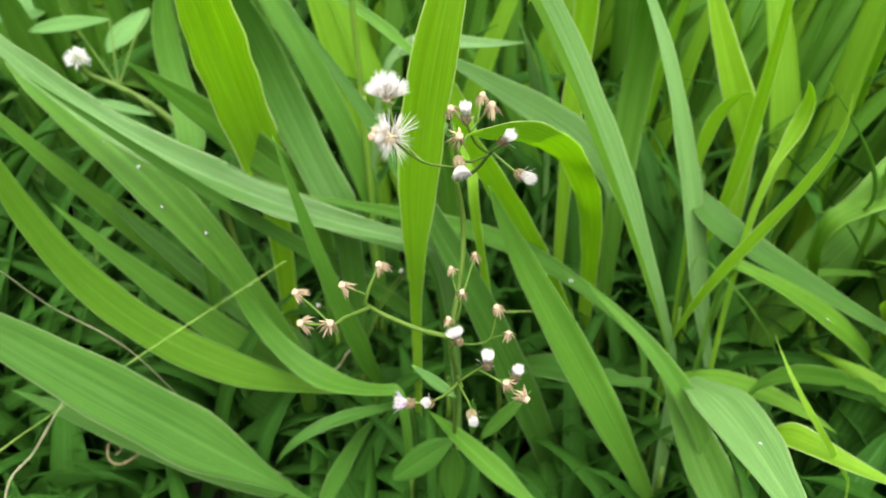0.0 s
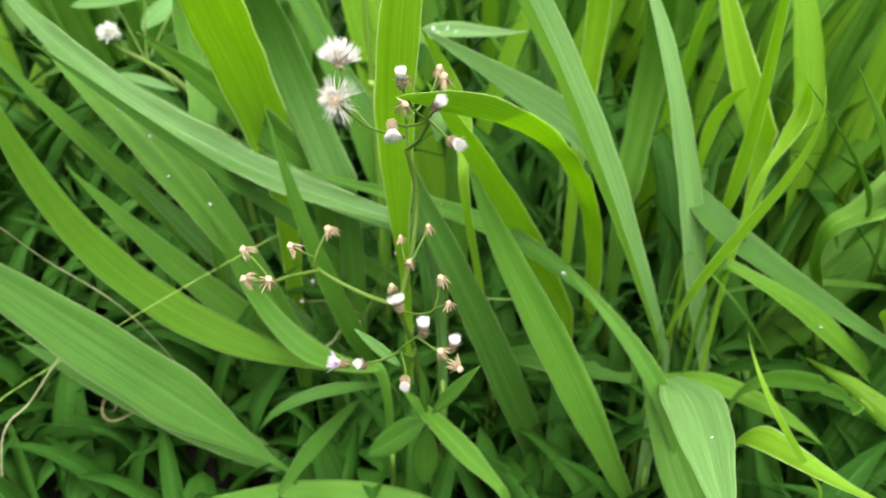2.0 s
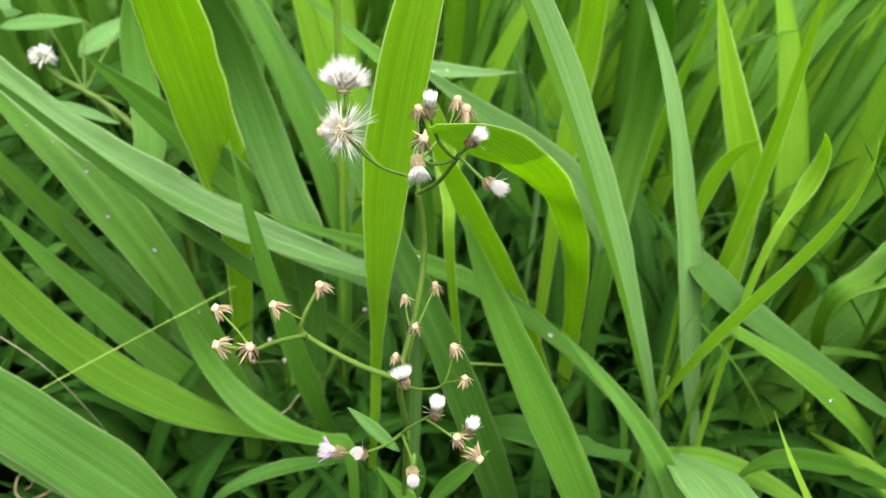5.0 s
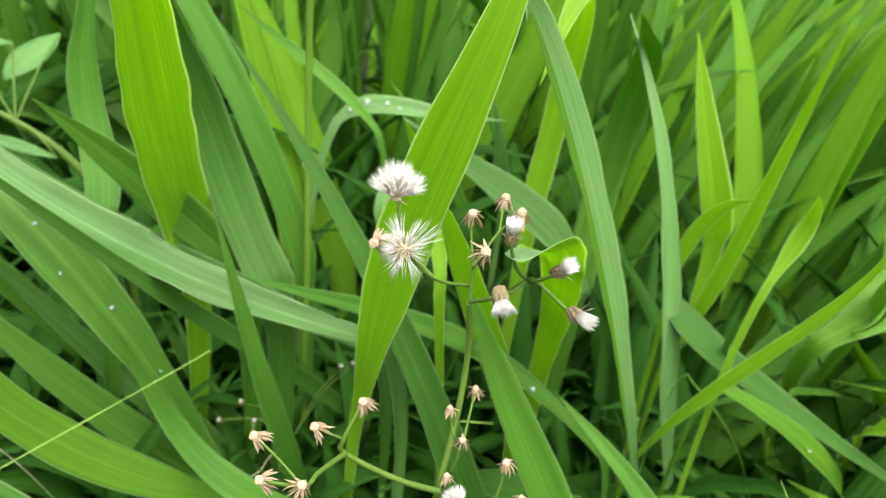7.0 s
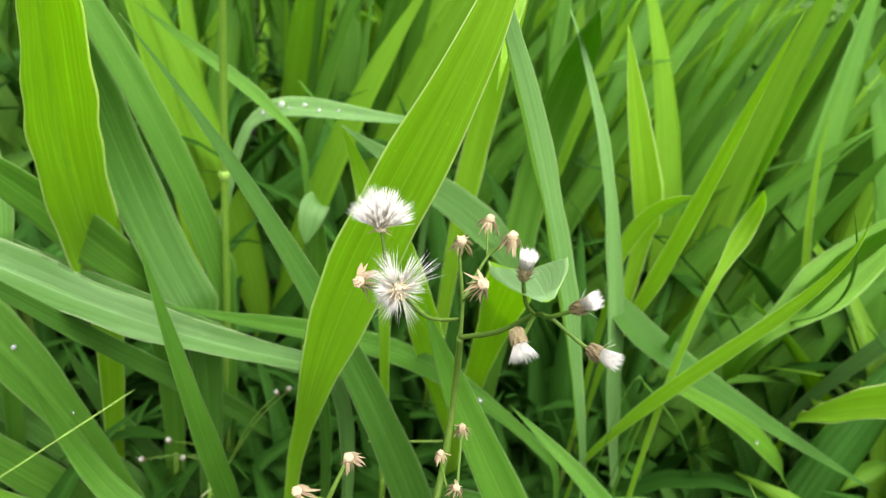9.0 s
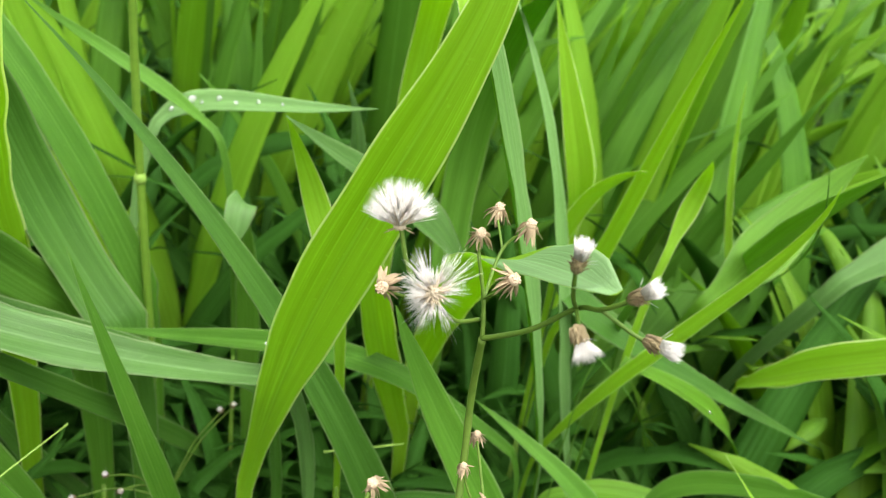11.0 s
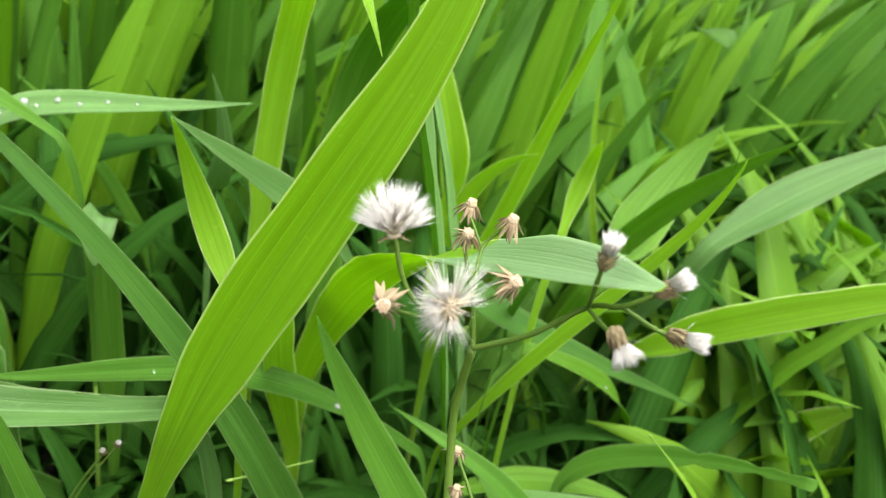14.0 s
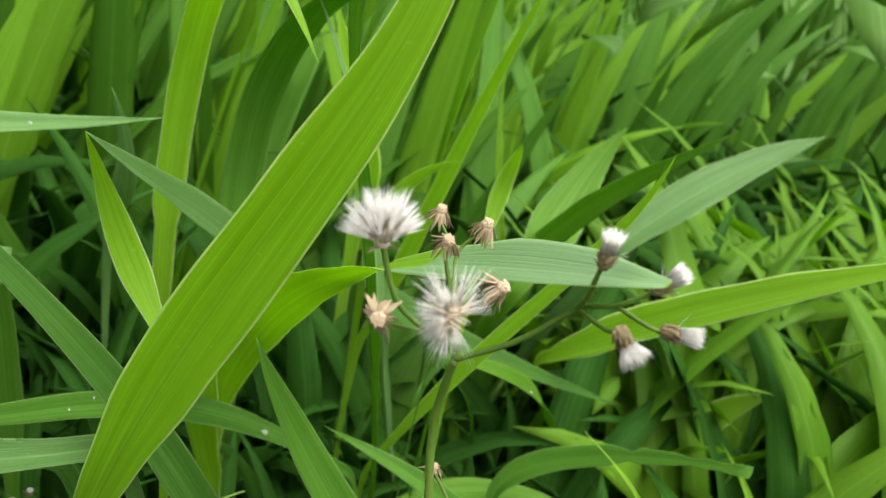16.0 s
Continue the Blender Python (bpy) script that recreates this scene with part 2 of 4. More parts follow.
def ribbon(pts, facing, widths, fold=0.12, thick=0.00022, cols=7, ripple=0.0, seed=0, twist=0.0, pleat=0.0):
    """A closed leaf blade along pts that turns its face to `facing`: creased at the midrib, thin but solid, with a wavy margin."""
    n = len(pts)
    t = tangents(pts)
    rnd = random.Random(seed)
    ph = [rnd.uniform(0, 6.28) for _ in range(4)]
    s = np.concatenate([[0], np.cumsum(np.linalg.norm(np.diff(pts, axis=0), axis=1))])
    verts, uvs, faces = [], [], []
    for side in (1, -1):
        for i in range(n):
            f = np.array(facing, float)
            f = f if f.ndim == 1 else f[i]
            nor = unit(f - t[i] * float(f @ t[i]))
            wid = np.cross(nor, t[i])
            a = twist * (i / (n - 1) - 0.5)
            nor, wid = nor * math.cos(a) + wid * math.sin(a), wid * math.cos(a) - nor * math.sin(a)
            for j in range(cols):
                x = 2 * j / (cols - 1) - 1
                lift = fold * abs(x) * widths[i] / 2 + pleat * widths[i] * math.cos(x * 9.42) * (1 - 0.6 * abs(x))
                wave = ripple * widths[i] * (abs(x) ** 3) * (math.sin(s[i] * 95 + ph[0] + (1.3 if x > 0 else 0)) + 0.6 * math.sin(s[i] * 210 + ph[1] * (1 if x > 0 else 2)))
                edge = 1 + 0.025 * math.sin(s[i] * 160 + ph[2]) * abs(x)
                verts.append(pts[i] + wid * x * widths[i] / 2 * edge + nor * (lift + wave + side * thick / 2 * (1 - 0.7 * abs(x))))
                uvs.append(((x + 1) / 2, s[i]))
    m = n * cols
    for i in range(n - 1):
        for j in range(cols - 1):
            a = i * cols + j
            faces.append((a, a + 1, a + cols + 1, a + cols))
            b = m + a
            faces.append((b + cols, b + cols + 1, b + 1, b))
        for j, o in ((0, 1), (cols - 1, 0)):
            a = i * cols + j
            q = (a, a + cols, m + a + cols, m + a)
            faces.append(q if o else q[::-1])
    for i in (0, n - 1):
        for j in range(cols - 1):
            a = i * cols + j
            faces.append((a, m + a, m + a + 1, a + 1) if i == 0 else (a + 1, m + a + 1, m + a, a))
    return verts, faces, uvs


def tube(pts, radii, sides=8):
    """A round stem along pts, closed at both ends."""
    pts = np.asarray(pts, float)
    t = tangents(pts)
    ref = np.array((0.31, 0.87, 0.38))
    verts, faces = [], []
    for p, d, r in zip(pts, t, radii):
        a = unit(np.cross(d, ref))
        b = np.cross(d, a)
        for k in range(sides):
            g = 2 * math.pi * k / sides
            verts.append(p + r * (math.cos(g) * a + math.sin(g) * b))
    for i in range(len(pts) - 1):
        for k in range(sides):
            a, b = i * sides + k, i * sides + (k + 1) % sides
            faces.append((a, b, b + sides, a + sides))
    faces.append(tuple(range(sides))[::-1])
    faces.append(tuple(range((len(pts) - 1) * sides, len(pts) * sides)))
    return verts, faces


def joined(pieces):
    """Several (verts, faces) put into one list."""
    verts, faces = [], []
    for v, f in pieces:
        o = len(verts)
        verts += list(v)
        faces += [tuple(i + o for i in q) for q in f]
    return verts, faces


SPINES = {}
VIEW = np.array((-0.03, 0.05, 0.31))


def leaf_widths(width, n, root, point, end=0.02):
    u = np.linspace(0, 1, n)
    rise = np.clip(u / 0.35, 0, 1)
    return width * (root + (1 - root) * rise * rise * (3 - 2 * rise)) * np.maximum(end, 1 - u ** point)


def blade(a, b, c, d, width, material, label, more=0.0, droop=0.0, up=0.35, roll=0.0, root=0.55, point=3.0, twist=0.0, fold=0.24, sheath=True, ripple=0.02, tip_end=0.02, face0=None, face1=None, ground_at=None, nibble=0.0, tip_material=None, tip_from=1.0, rib=True, turn=1.0, shaded_half=None):
    """One broad grass blade along a curve from root to tip; `more` lengthens it past the curve, and a sheath joins it to the ground."""
    pts = bezier(a, b, c, d, 34)
    if more:
        end = unit(pts[-1] - pts[-3])
        k = max(4, int(more / 0.008))
        extra = [pts[-1] + end * more * (i / k) + np.array((0, 0, -droop)) * (i / k) ** 2 for i in range(1, k + 1)]
        pts = np.vstack([pts, extra])
    way = None
    if sheath and pts[0][2] > 0.006:
        go = unit(pts[0] - pts[3]) * (0.5, 0.5, 1.0)
        if go[1] < 0:
            go[1] *= 0.3
        z = pts[0][2]
        foot = pts[0] + go * z * 0.2
        if ground_at:
            foot = np.array((*ground_at, 0.0))
        foot[2] = -0.004
        way = bezier(foot, foot + np.array((0, 0, z * 0.45)), pts[0] + go * z * 0.22, pts[0], 14)
        way[:, 2] = np.maximum(way[:, 2], -0.004)
        pts = np.vstack([way[:-1], pts])
    n = len(pts)
    mid = pts[n // 2]
    face = (1 - up) * unit(VIEW - mid) + up * np.array((0, 0, 1.0))
    t = unit(pts[n // 2 + 1] - pts[n // 2 - 1])
    face = unit(face - t * float(face @ t))
    face = np.array(Matrix.Rotation(radians(roll), 3, Vector(t)) @ Vector(face))
    if face0:
        u = np.linspace(0, 1, n)[:, None] ** turn
        u = u * u * (3 - 2 * u)
        face = (1 - u) * unit(np.array(face0, float)) + u * unit(np.array(face1, float))
    seed = int(abs(a[0]) * 9973 + abs(d[1]) * 7919 + width * 1e5)
    if way is None:
        w = leaf_widths(width, n, root, point, tip_end)
    else:
        w = np.concatenate([np.linspace(0.3, 0.8, 13) * min(0.9, root) * width, leaf_widths(width, n - 13, min(0.95, root * 0.85), point, tip_end)])
    if nibble:
        bite = random.Random(seed)
        for q in range(int(n * 0.78), n):
            w[q] *= 1 - nibble * bite.random()
    v, f, uv = ribbon(pts, face, w, fold=fold, ripple=ripple, seed=seed, twist=radians(twist), cols=13, pleat=0.004)
    root_ob = tagged(new("grass_shoot"), label, "grass", "broad grass shoots round the weed")
    root_ob.matrix_world = Matrix.Translation((float(pts[0][0]), float(pts[0][1]), 0.0))
    ob = part("blade", mesh_of("blade", v, f, material, uv), root_ob)
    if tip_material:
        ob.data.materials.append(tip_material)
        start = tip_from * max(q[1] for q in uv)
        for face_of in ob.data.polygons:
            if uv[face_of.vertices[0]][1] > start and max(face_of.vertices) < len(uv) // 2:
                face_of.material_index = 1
    # Colours one half apart, as if turned from the light.
    if shaded_half:
        ob.data.materials.append(shaded_half)
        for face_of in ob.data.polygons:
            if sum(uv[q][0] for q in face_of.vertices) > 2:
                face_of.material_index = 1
    each = np.broadcast_to(face, (n, 3))
    lift = np.array([unit(e - q * float(e @ q)) for e, q in zip(each, tangents(pts))])
    line = pts[: int(n * 0.9)] - lift[: int(n * 0.9)] * 0.00022
    if rib:
        rv, rf = tube(line, np.linspace(width * 0.013, width * 0.006, len(line)), 6)
        part("midrib", mesh_of("midrib", rv, rf, RIB), ob)
    if way is not None:
        r = np.linspace(min(0.0016, width * 0.2), min(0.001, width * 0.08), 6)
        sv, sf = tube(way[:6], r, 8)
        part("sheath", mesh_of("sheath", sv, sf, CULM), root_ob, "rounded green leaf sheath")
    SPINES[root_ob.name] = (pts, lift, w)
    return root_ob


# ---- ground ----
def ground():
    n, size = 60, 60.0
    xs = [math.copysign(abs(q) ** 2.6, q) * size for q in np.linspace(-1, 1, n)]
    verts = [(x, y, 0.012 * noise.noise((x * 9, y * 9, 0)) * (1 if abs(x) < 2 and abs(y) < 2 else 0) - 0.006) for y in xs for x in xs]
    faces = [(j * n + i, j * n + i + 1, (j + 1) * n + i + 1, (j + 1) * n + i) for j in range(n - 1) for i in range(n - 1)]
    tagged(new("ground", mesh_of("ground", verts, faces, SOIL)), "dark soil under the grass", "ground", kind="structure")


ground()


# ---- the broad blades round the weed ----
blade((-0.0112, 0.3080, 0.1013), (-0.0103, 0.2601, 0.2091), (-0.0026, 0.2143, 0.2541), (0.0050, 0.2130, 0.2850), 0.0180, YOUNG, "bright yellow-green grass blade rising past the seed tufts", more=0.06, root=0.42, point=2.3, face0=(-0.6, -0.65, 0.3), face1=(0.0, -0.95, 0.35))
# The tip's upper face gets the sky sheen as a paler colour.
blade((0.0746, 0.3733, 0.0914), (0.0636, 0.3259, 0.1743), (0.0364, 0.2556, 0.2152), (0.0059, 0.1687, 0.2510), 0.0168, YOUNG, "bright grass blade arching over, sky sheen painted on its tip", root=0.8, point=14, tip_end=0.12, face0=(0.7, 0.7, 0.0), face1=(-0.4, 0.2, 0.9), tip_from=0.8, tip_material=PAINTED_SHEEN, rib=False, turn=2.2)
blade((-0.0088, 0.2916, 0.1549), (-0.0792, 0.2951, 0.1675), (-0.1429, 0.3138, 0.1944), (-0.1902, 0.3447, 0.2279), 0.0145, DULL, "long dull green grass blade arching low across the clump", up=0.4, more=0.04, fold=0.5, ripple=0.1)
low_blade = blade((0.0844, 0.3015, 0.1025), (0.0298, 0.3324, 0.1472), (-0.0096, 0.3148, 0.1495), (-0.0538, 0.2946, 0.1747), 0.0101, GREEN, "green grass blade crossing low behind the weed", up=0.5)
blade((0.1033, 0.2327, 0.0764), (0.0968, 0.2510, 0.1161), (0.0789, 0.2544, 0.1301), (0.0538, 0.2822, 0.1450), 0.0086, GREEN, "narrow pointed grass blade at the foot of the clump")
bent_blade = blade((0.0969, 0.2670, 0.1051), (0.1003, 0.2317, 0.1245), (0.0908, 0.1933, 0.1443), (0.0854, 0.1446, 0.1630), 0.0215, PALE, "broad pale grass blade bent over and drooping", up=0.7, more=0.02)
blade((0.0882, 0.2565, 0.0450), (0.0582, 0.2574, 0.1138), (0.0274, 0.2658, 0.1592), (0.0157, 0.2651, 0.1926), 0.0150, GREEN, "upright pointed green grass blade with a clear midrib")
blade((0.0602, 0.3026, 0.0031), (0.0279, 0.2716, 0.1114), (-0.0011, 0.2704, 0.1876), (-0.0677, 0.3213, 0.2525), 0.0188, SHADED, "long tapering grass blade leaning away", point=1.3)
# Lit half PALE, dimmer half LIGHT: the fold's shading is in the colours.
blade((0.1031, 0.3085, 0.0862), (0.0556, 0.2712, 0.2189), (0.0127, 0.2676, 0.2925), (0.0114, 0.2253, 0.2785), 0.0160, PALE, "tall pale green grass blade with lit and shaded halves painted on", fold=0.35, shaded_half=LIGHT, face0=(0.72, -0.65, 0.2), face1=(0.78, -0.6, 0.2))
blade((0.1246, 0.3182, 0.0726), (0.1052, 0.3215, 0.1379), (0.1018, 0.3230, 0.2028), (0.0666, 0.3285, 0.2653), 0.0165, PALE, "tall upright grass blade of dull green", fold=0.28, face0=(0.65, -0.75, 0.2), face1=(0.7, -0.7, 0.2))
blade((0.1025, 0.3108, 0.0914), (0.1054, 0.2760, 0.1633), (0.1290, 0.2429, 0.2059), (0.1164, 0.2308, 0.2379), 0.0056, YOUNG, "thin green grass blade curving outward")
blade((0.1230, 0.3470, 0.1227), (0.1314, 0.3345, 0.1645), (0.1253, 0.3144, 0.2185), (0.1147, 0.2788, 0.2797), 0.0071, YOUNG, "slim tall grass blade leaning outward")
blade((0.1113, 0.3377, 0.1625), (0.1093, 0.3357, 0.1845), (0.1148, 0.3252, 0.2041), (0.1155, 0.3039, 0.2125), 0.0065, YOUNG, "short curled grass blade behind the tall ones")
blade((-0.0538, 0.2475, 0.0587), (-0.0916, 0.2478, 0.0878), (-0.1261, 0.2462, 0.1165), (-0.1563, 0.2435, 0.1446), 0.0237, SHADED, "very broad grass blade spreading low", more=0.07, root=0.1, point=4, up=0.02)
blade((-0.0342, 0.3126, 0.0615), (-0.1028, 0.2920, 0.0811), (-0.1430, 0.2781, 0.1299), (-0.1541, 0.2668, 0.1947), 0.0170, LIGHT, "broad curved grass blade spreading low", more=0.05, root=0.16, point=4)
blade((-0.0218, 0.2723, 0.0959), (-0.0605, 0.2915, 0.0773), (-0.0798, 0.3083, 0.0987), (-0.0959, 0.3007, 0.1477), 0.0112, GREEN, "curved pointed grass blade among broader ones")
dew_blade = blade((-0.0680, 0.3200, 0.0750), (-0.1100, 0.3200, 0.1720), (-0.1643, 0.3293, 0.2013), (-0.2147, 0.4123, 0.1916), 0.0204, GREEN, "broad grass blade dotted with dew", more=0.03)
blade((-0.1376, 0.3839, 0.0745), (-0.1249, 0.3727, 0.0920), (-0.1495, 0.3539, 0.1249), (-0.1897, 0.3406, 0.1881), 0.0134, GREEN, "broad low grass blade leaning outward", more=0.04)
blade((-0.0640, 0.3520, 0.1500), (-0.0850, 0.3480, 0.1720), (-0.1050, 0.3390, 0.1960), (-0.1246, 0.3237, 0.2181), 0.0175, GREEN, "short broad pointed grass blade, half shaded", point=2.2, root=1.0, face0=(-0.2, -0.8, 0.55), face1=(-0.2, -0.8, 0.55))
blade((-0.0808, 0.3521, 0.1586), (-0.0882, 0.3394, 0.1997), (-0.0832, 0.3030, 0.2322), (-0.0749, 0.2525, 0.2693), 0.0240, YOUNG, "wide bright yellow-green upright grass blade", more=0.06, point=5, root=1.1)
blade((-0.0475, 0.3386, 0.1480), (-0.0696, 0.3656, 0.1756), (-0.0784, 0.3686, 0.2068), (-0.0833, 0.3441, 0.2368), 0.0181, SHADED, "wide green grass blade leaning back", more=0.06, point=4, root=1.5)
blade((-0.0378, 0.3794, 0.1378), (-0.0582, 0.3908, 0.1984), (-0.0956, 0.4050, 0.2543), (-0.1426, 0.4208, 0.3076), 0.0126, GREEN, "green grass blade behind the weed", root=1.3, more=0.05)
beaded_blade = blade((-0.0278, 0.4315, 0.1836), (-0.0152, 0.4366, 0.1997), (0.0052, 0.4039, 0.1986), (0.0351, 0.3481, 0.2183), 0.0105, PALE, "slender arching grass blade beaded with dew", face0=(-0.2, -0.7, 0.6), face1=(-0.2, -0.7, 0.6))
blade((0.0760, 0.3380, 0.1500), (0.0640, 0.3480, 0.1800), (0.0400, 0.3350, 0.1900), (-0.0065, 0.3034, 0.2302), 0.0225, DULL, "bent grass blade with a pale drooping face", up=0.5, sheath=False)
blade((0.0117, 0.2989, 0.1759), (0.0115, 0.3187, 0.1883), (0.0053, 0.3198, 0.2068), (-0.0063, 0.3041, 0.2301), 0.0090, YOUNG, "rising yellow-green grass blade with a bent tip", ground_at=(0.03, 0.33))
blade((0.0642, 0.3981, 0.1706), (0.0715, 0.3993, 0.2607), (0.0582, 0.3518, 0.2904), (0.0264, 0.2675, 0.2539), 0.0116, YOUNG, "bright upright grass blade behind the weed", root=1.5, point=3)
blade((0.1237, 0.2672, 0.0924), (0.1300, 0.2779, 0.1057), (0.1498, 0.2445, 0.1276), (0.1332, 0.1906, 0.1562), 0.0110, GREEN, "arching grass blade with a nibbled pale tip", up=0.7, nibble=0.5, tip_end=0.35)
blade((0.1172, 0.2325, 0.1046), (0.1204, 0.2282, 0.1184), (0.1259, 0.2155, 0.1161), (0.1460, 0.2037, 0.1142), 0.0108, YOUNG, "bright low grass blade bending outward", up=0.6, more=0.03)
drooping_blade = blade((0.1216, 0.2911, 0.1428), (0.1646, 0.2760, 0.1260), (0.1895, 0.2851, 0.0915), (0.2088, 0.3251, 0.0564), 0.0140, LIGHT, "drooping grass blade with a pale face", up=0.6)
blade((0.1275, 0.3123, 0.1200), (0.1757, 0.3395, 0.1162), (0.2278, 0.3563, 0.1026), (0.2770, 0.3650, 0.0766), 0.0049, GREEN, "thin flat-lying grass blade", up=0.6)
blade((0.2108, 0.3730, 0.0814), (0.1989, 0.3396, 0.1410), (0.1746, 0.2979, 0.1891), (0.1382, 0.2461, 0.2268), 0.0132, LIGHT, "bright upright grass blade at the edge of the clump", more=0.04)
blade((0.1960, 0.3090, 0.1120), (0.1820, 0.2850, 0.1360), (0.1660, 0.2380, 0.1780), (0.1703, 0.1865, 0.2132), 0.0200, YOUNG, "broad bright grass blade lying outward", ground_at=(0.24, 0.36), face0=(-0.5, -0.3, 0.8), face1=(-0.5, -0.3, 0.8), more=0.03)
blade((0.2245, 0.3023, 0.1639), (0.2490, 0.2945, 0.1873), (0.2778, 0.2801, 0.2064), (0.3042, 0.2619, 0.2211), 0.0190, DULL, "broad dull green grass blade leaning outward", up=0.5, ground_at=(0.22, 0.36))
blade((0.0344, 0.2317, 0.0734), (0.0194, 0.2397, 0.0846), (0.0059, 0.2418, 0.0982), (-0.0054, 0.2381, 0.1146), 0.0090, GREEN, "folded green grass blade below the weed")
blade((-0.0163, 0.2819, 0.0797), (-0.0425, 0.2616, 0.0926), (-0.0615, 0.2539, 0.0881), (-0.0703, 0.2597, 0.0644), 0.0065, SHADED, "small arching grass blade below the weed", up=0.6)
blade((-0.0459, 0.2139, 0.0822), (-0.0423, 0.2445, 0.0754), (-0.0376, 0.2742, 0.0663), (-0.0317, 0.3030, 0.0549), 0.0079, SHADED, "small grass blade below the weed")
blade((0.0293, 0.3131, 0.0756), (0.0434, 0.2936, 0.0962), (0.0596, 0.2723, 0.1003), (0.0825, 0.2641, 0.1056), 0.0128, SHADED, "broad grass blade with a torn end", up=0.5, nibble=0.4, tip_end=0.5, point=6)
blade((0.1488, 0.3883, 0.1622), (0.1392, 0.3689, 0.1773), (0.1232, 0.3664, 0.2084), (0.1090, 0.3711, 0.2543), 0.0150, YOUNG, "bright upright grass blade in the meadow", root=1.2)
blade((0.0891, 0.3869, 0.1332), (0.0978, 0.4115, 0.2022), (0.1005, 0.3825, 0.2434), (0.0709, 0.3170, 0.2615), 0.0154, GREEN, "broad upright green grass blade in the meadow", root=1.2, more=0.05)
blade((0.0539, 0.4236, 0.1585), (0.0441, 0.3990, 0.1658), (0.0470, 0.3839, 0.1884), (0.0339, 0.3794, 0.2189), 0.0090, PALE, "dull green upright grass blade behind the weed")
blade((0.1428, 0.2182, 0.0999), (0.1247, 0.2072, 0.1294), (0.1113, 0.2102, 0.1458), (0.1120, 0.2329, 0.1522), 0.0026, YOUNG, "very thin upright grass blade at the clump foot")
blade((0.1043, 0.2866, 0.1488), (0.1355, 0.2866, 0.1195), (0.1510, 0.3032, 0.0874), (0.1692, 0.3187, 0.0474), 0.0031, GREEN, "thin drooping grass blade", up=0.6)
blade((0.1102, 0.3342, 0.1614), (0.1019, 0.3257, 0.1549), (0.1306, 0.3108, 0.1390), (0.1877, 0.2855, 0.1136), 0.0140, SHADED, "long dark green grass blade arching outward", up=0.6, more=0.03)
blade((0.1433, 0.3300, 0.1278), (0.1238, 0.3137, 0.1431), (0.1199, 0.3018, 0.1601), (0.1312, 0.3005, 0.1796), 0.0039, GREEN, "short thin curved grass blade")
blade((0.1262, 0.2960, 0.1853), (0.1367, 0.3038, 0.2004), (0.1397, 0.3010, 0.2121), (0.1302, 0.2918, 0.2209), 0.0068, YOUNG, "curled yellowish grass blade")
blade((0.2438, 0.3699, 0.1093), (0.2299, 0.3760, 0.1466), (0.2205, 0.3787, 0.1854), (0.2162, 0.3775, 0.2257), 0.0042, YOUNG, "thin upright yellow-green grass blade")
blade((-0.1120, 0.3474, 0.1696), (-0.1137, 0.3696, 0.1809), (-0.1284, 0.3761, 0.2004), (-0.1233, 0.3778, 0.2287), 0.0132, GREEN, "upright green grass blade behind the bright one", root=1.6, more=0.05, point=5)
blade((-0.0103, 0.3963, 0.1935), (-0.0271, 0.4291, 0.2035), (-0.0512, 0.4372, 0.2141), (-0.0740, 0.4221, 0.2357), 0.0065, GREEN, "slim grass blade leaning behind the weed")
blade((0.0056, 0.4241, -0.0000), (-0.0172, 0.3784, 0.0726), (-0.0629, 0.3151, 0.1338), (-0.1101, 0.2571, 0.2170), 0.0106, SHADED, "dark green grass blade leaning low", more=0.03)
blade((-0.0280, 0.3154, 0.0606), (-0.0348, 0.2822, 0.1072), (-0.0468, 0.2710, 0.1561), (-0.0613, 0.2833, 0.2042), 0.0095, GREEN, "dull green upright grass blade in the clump")
blade((0.1597, 0.3030, 0.1598), (0.1918, 0.3154, 0.1705), (0.2142, 0.3239, 0.1896), (0.2317, 0.3175, 0.2129), 0.0230, LIGHT, "broad green grass blade of the meadow", point=2.5, root=0.45, ground_at=(0.2, 0.37))
blade((0.1878, 0.3802, 0.1225), (0.1798, 0.3065, 0.1541), (0.1541, 0.2524, 0.1943), (0.1066, 0.2279, 0.2435), 0.0023, GREEN, "thin curling grass tendril", sheath=False)
blade((0.006, 0.395, 0.06), (0.006, 0.395, 0.10), (0.002, 0.388, 0.14), (-0.001, 0.384, 0.169), 0.0100, GREEN, "young grass blade with a bent tip", point=5)
blade((-0.001, 0.3835, 0.170), (-0.003, 0.379, 0.172), (-0.005, 0.375, 0.166), (-0.006, 0.373, 0.156), 0.0110, DULL, "pale bent grass tip", sheath=False, point=4, root=0.9)
blade((0.045, 0.236, 0.022), (0.005, 0.246, 0.056), (-0.050, 0.247, 0.059), (-0.115, 0.236, 0.032), 0.0165, GREEN, "low arching grass blade near the soil", up=0.8)
blade((-0.0096, 0.3198, 0.1342), (-0.0568, 0.3366, 0.1420), (-0.1223, 0.3478, 0.1647), (-0.1875, 0.3690, 0.2033), 0.0125, SHADED, "grass blade in shade colour under a long arching one", up=0.3, fold=0.3)
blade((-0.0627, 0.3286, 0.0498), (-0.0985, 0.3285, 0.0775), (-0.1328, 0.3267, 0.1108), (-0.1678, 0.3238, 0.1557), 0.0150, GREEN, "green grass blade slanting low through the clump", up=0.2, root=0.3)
blade((-0.0329, 0.3371, 0.0391), (-0.0804, 0.3440, 0.0661), (-0.1195, 0.3508, 0.1019), (-0.1626, 0.3573, 0.1446), 0.0140, SHADED, "shade-coloured grass blade slanting low through the clump", up=0.2, root=0.3)
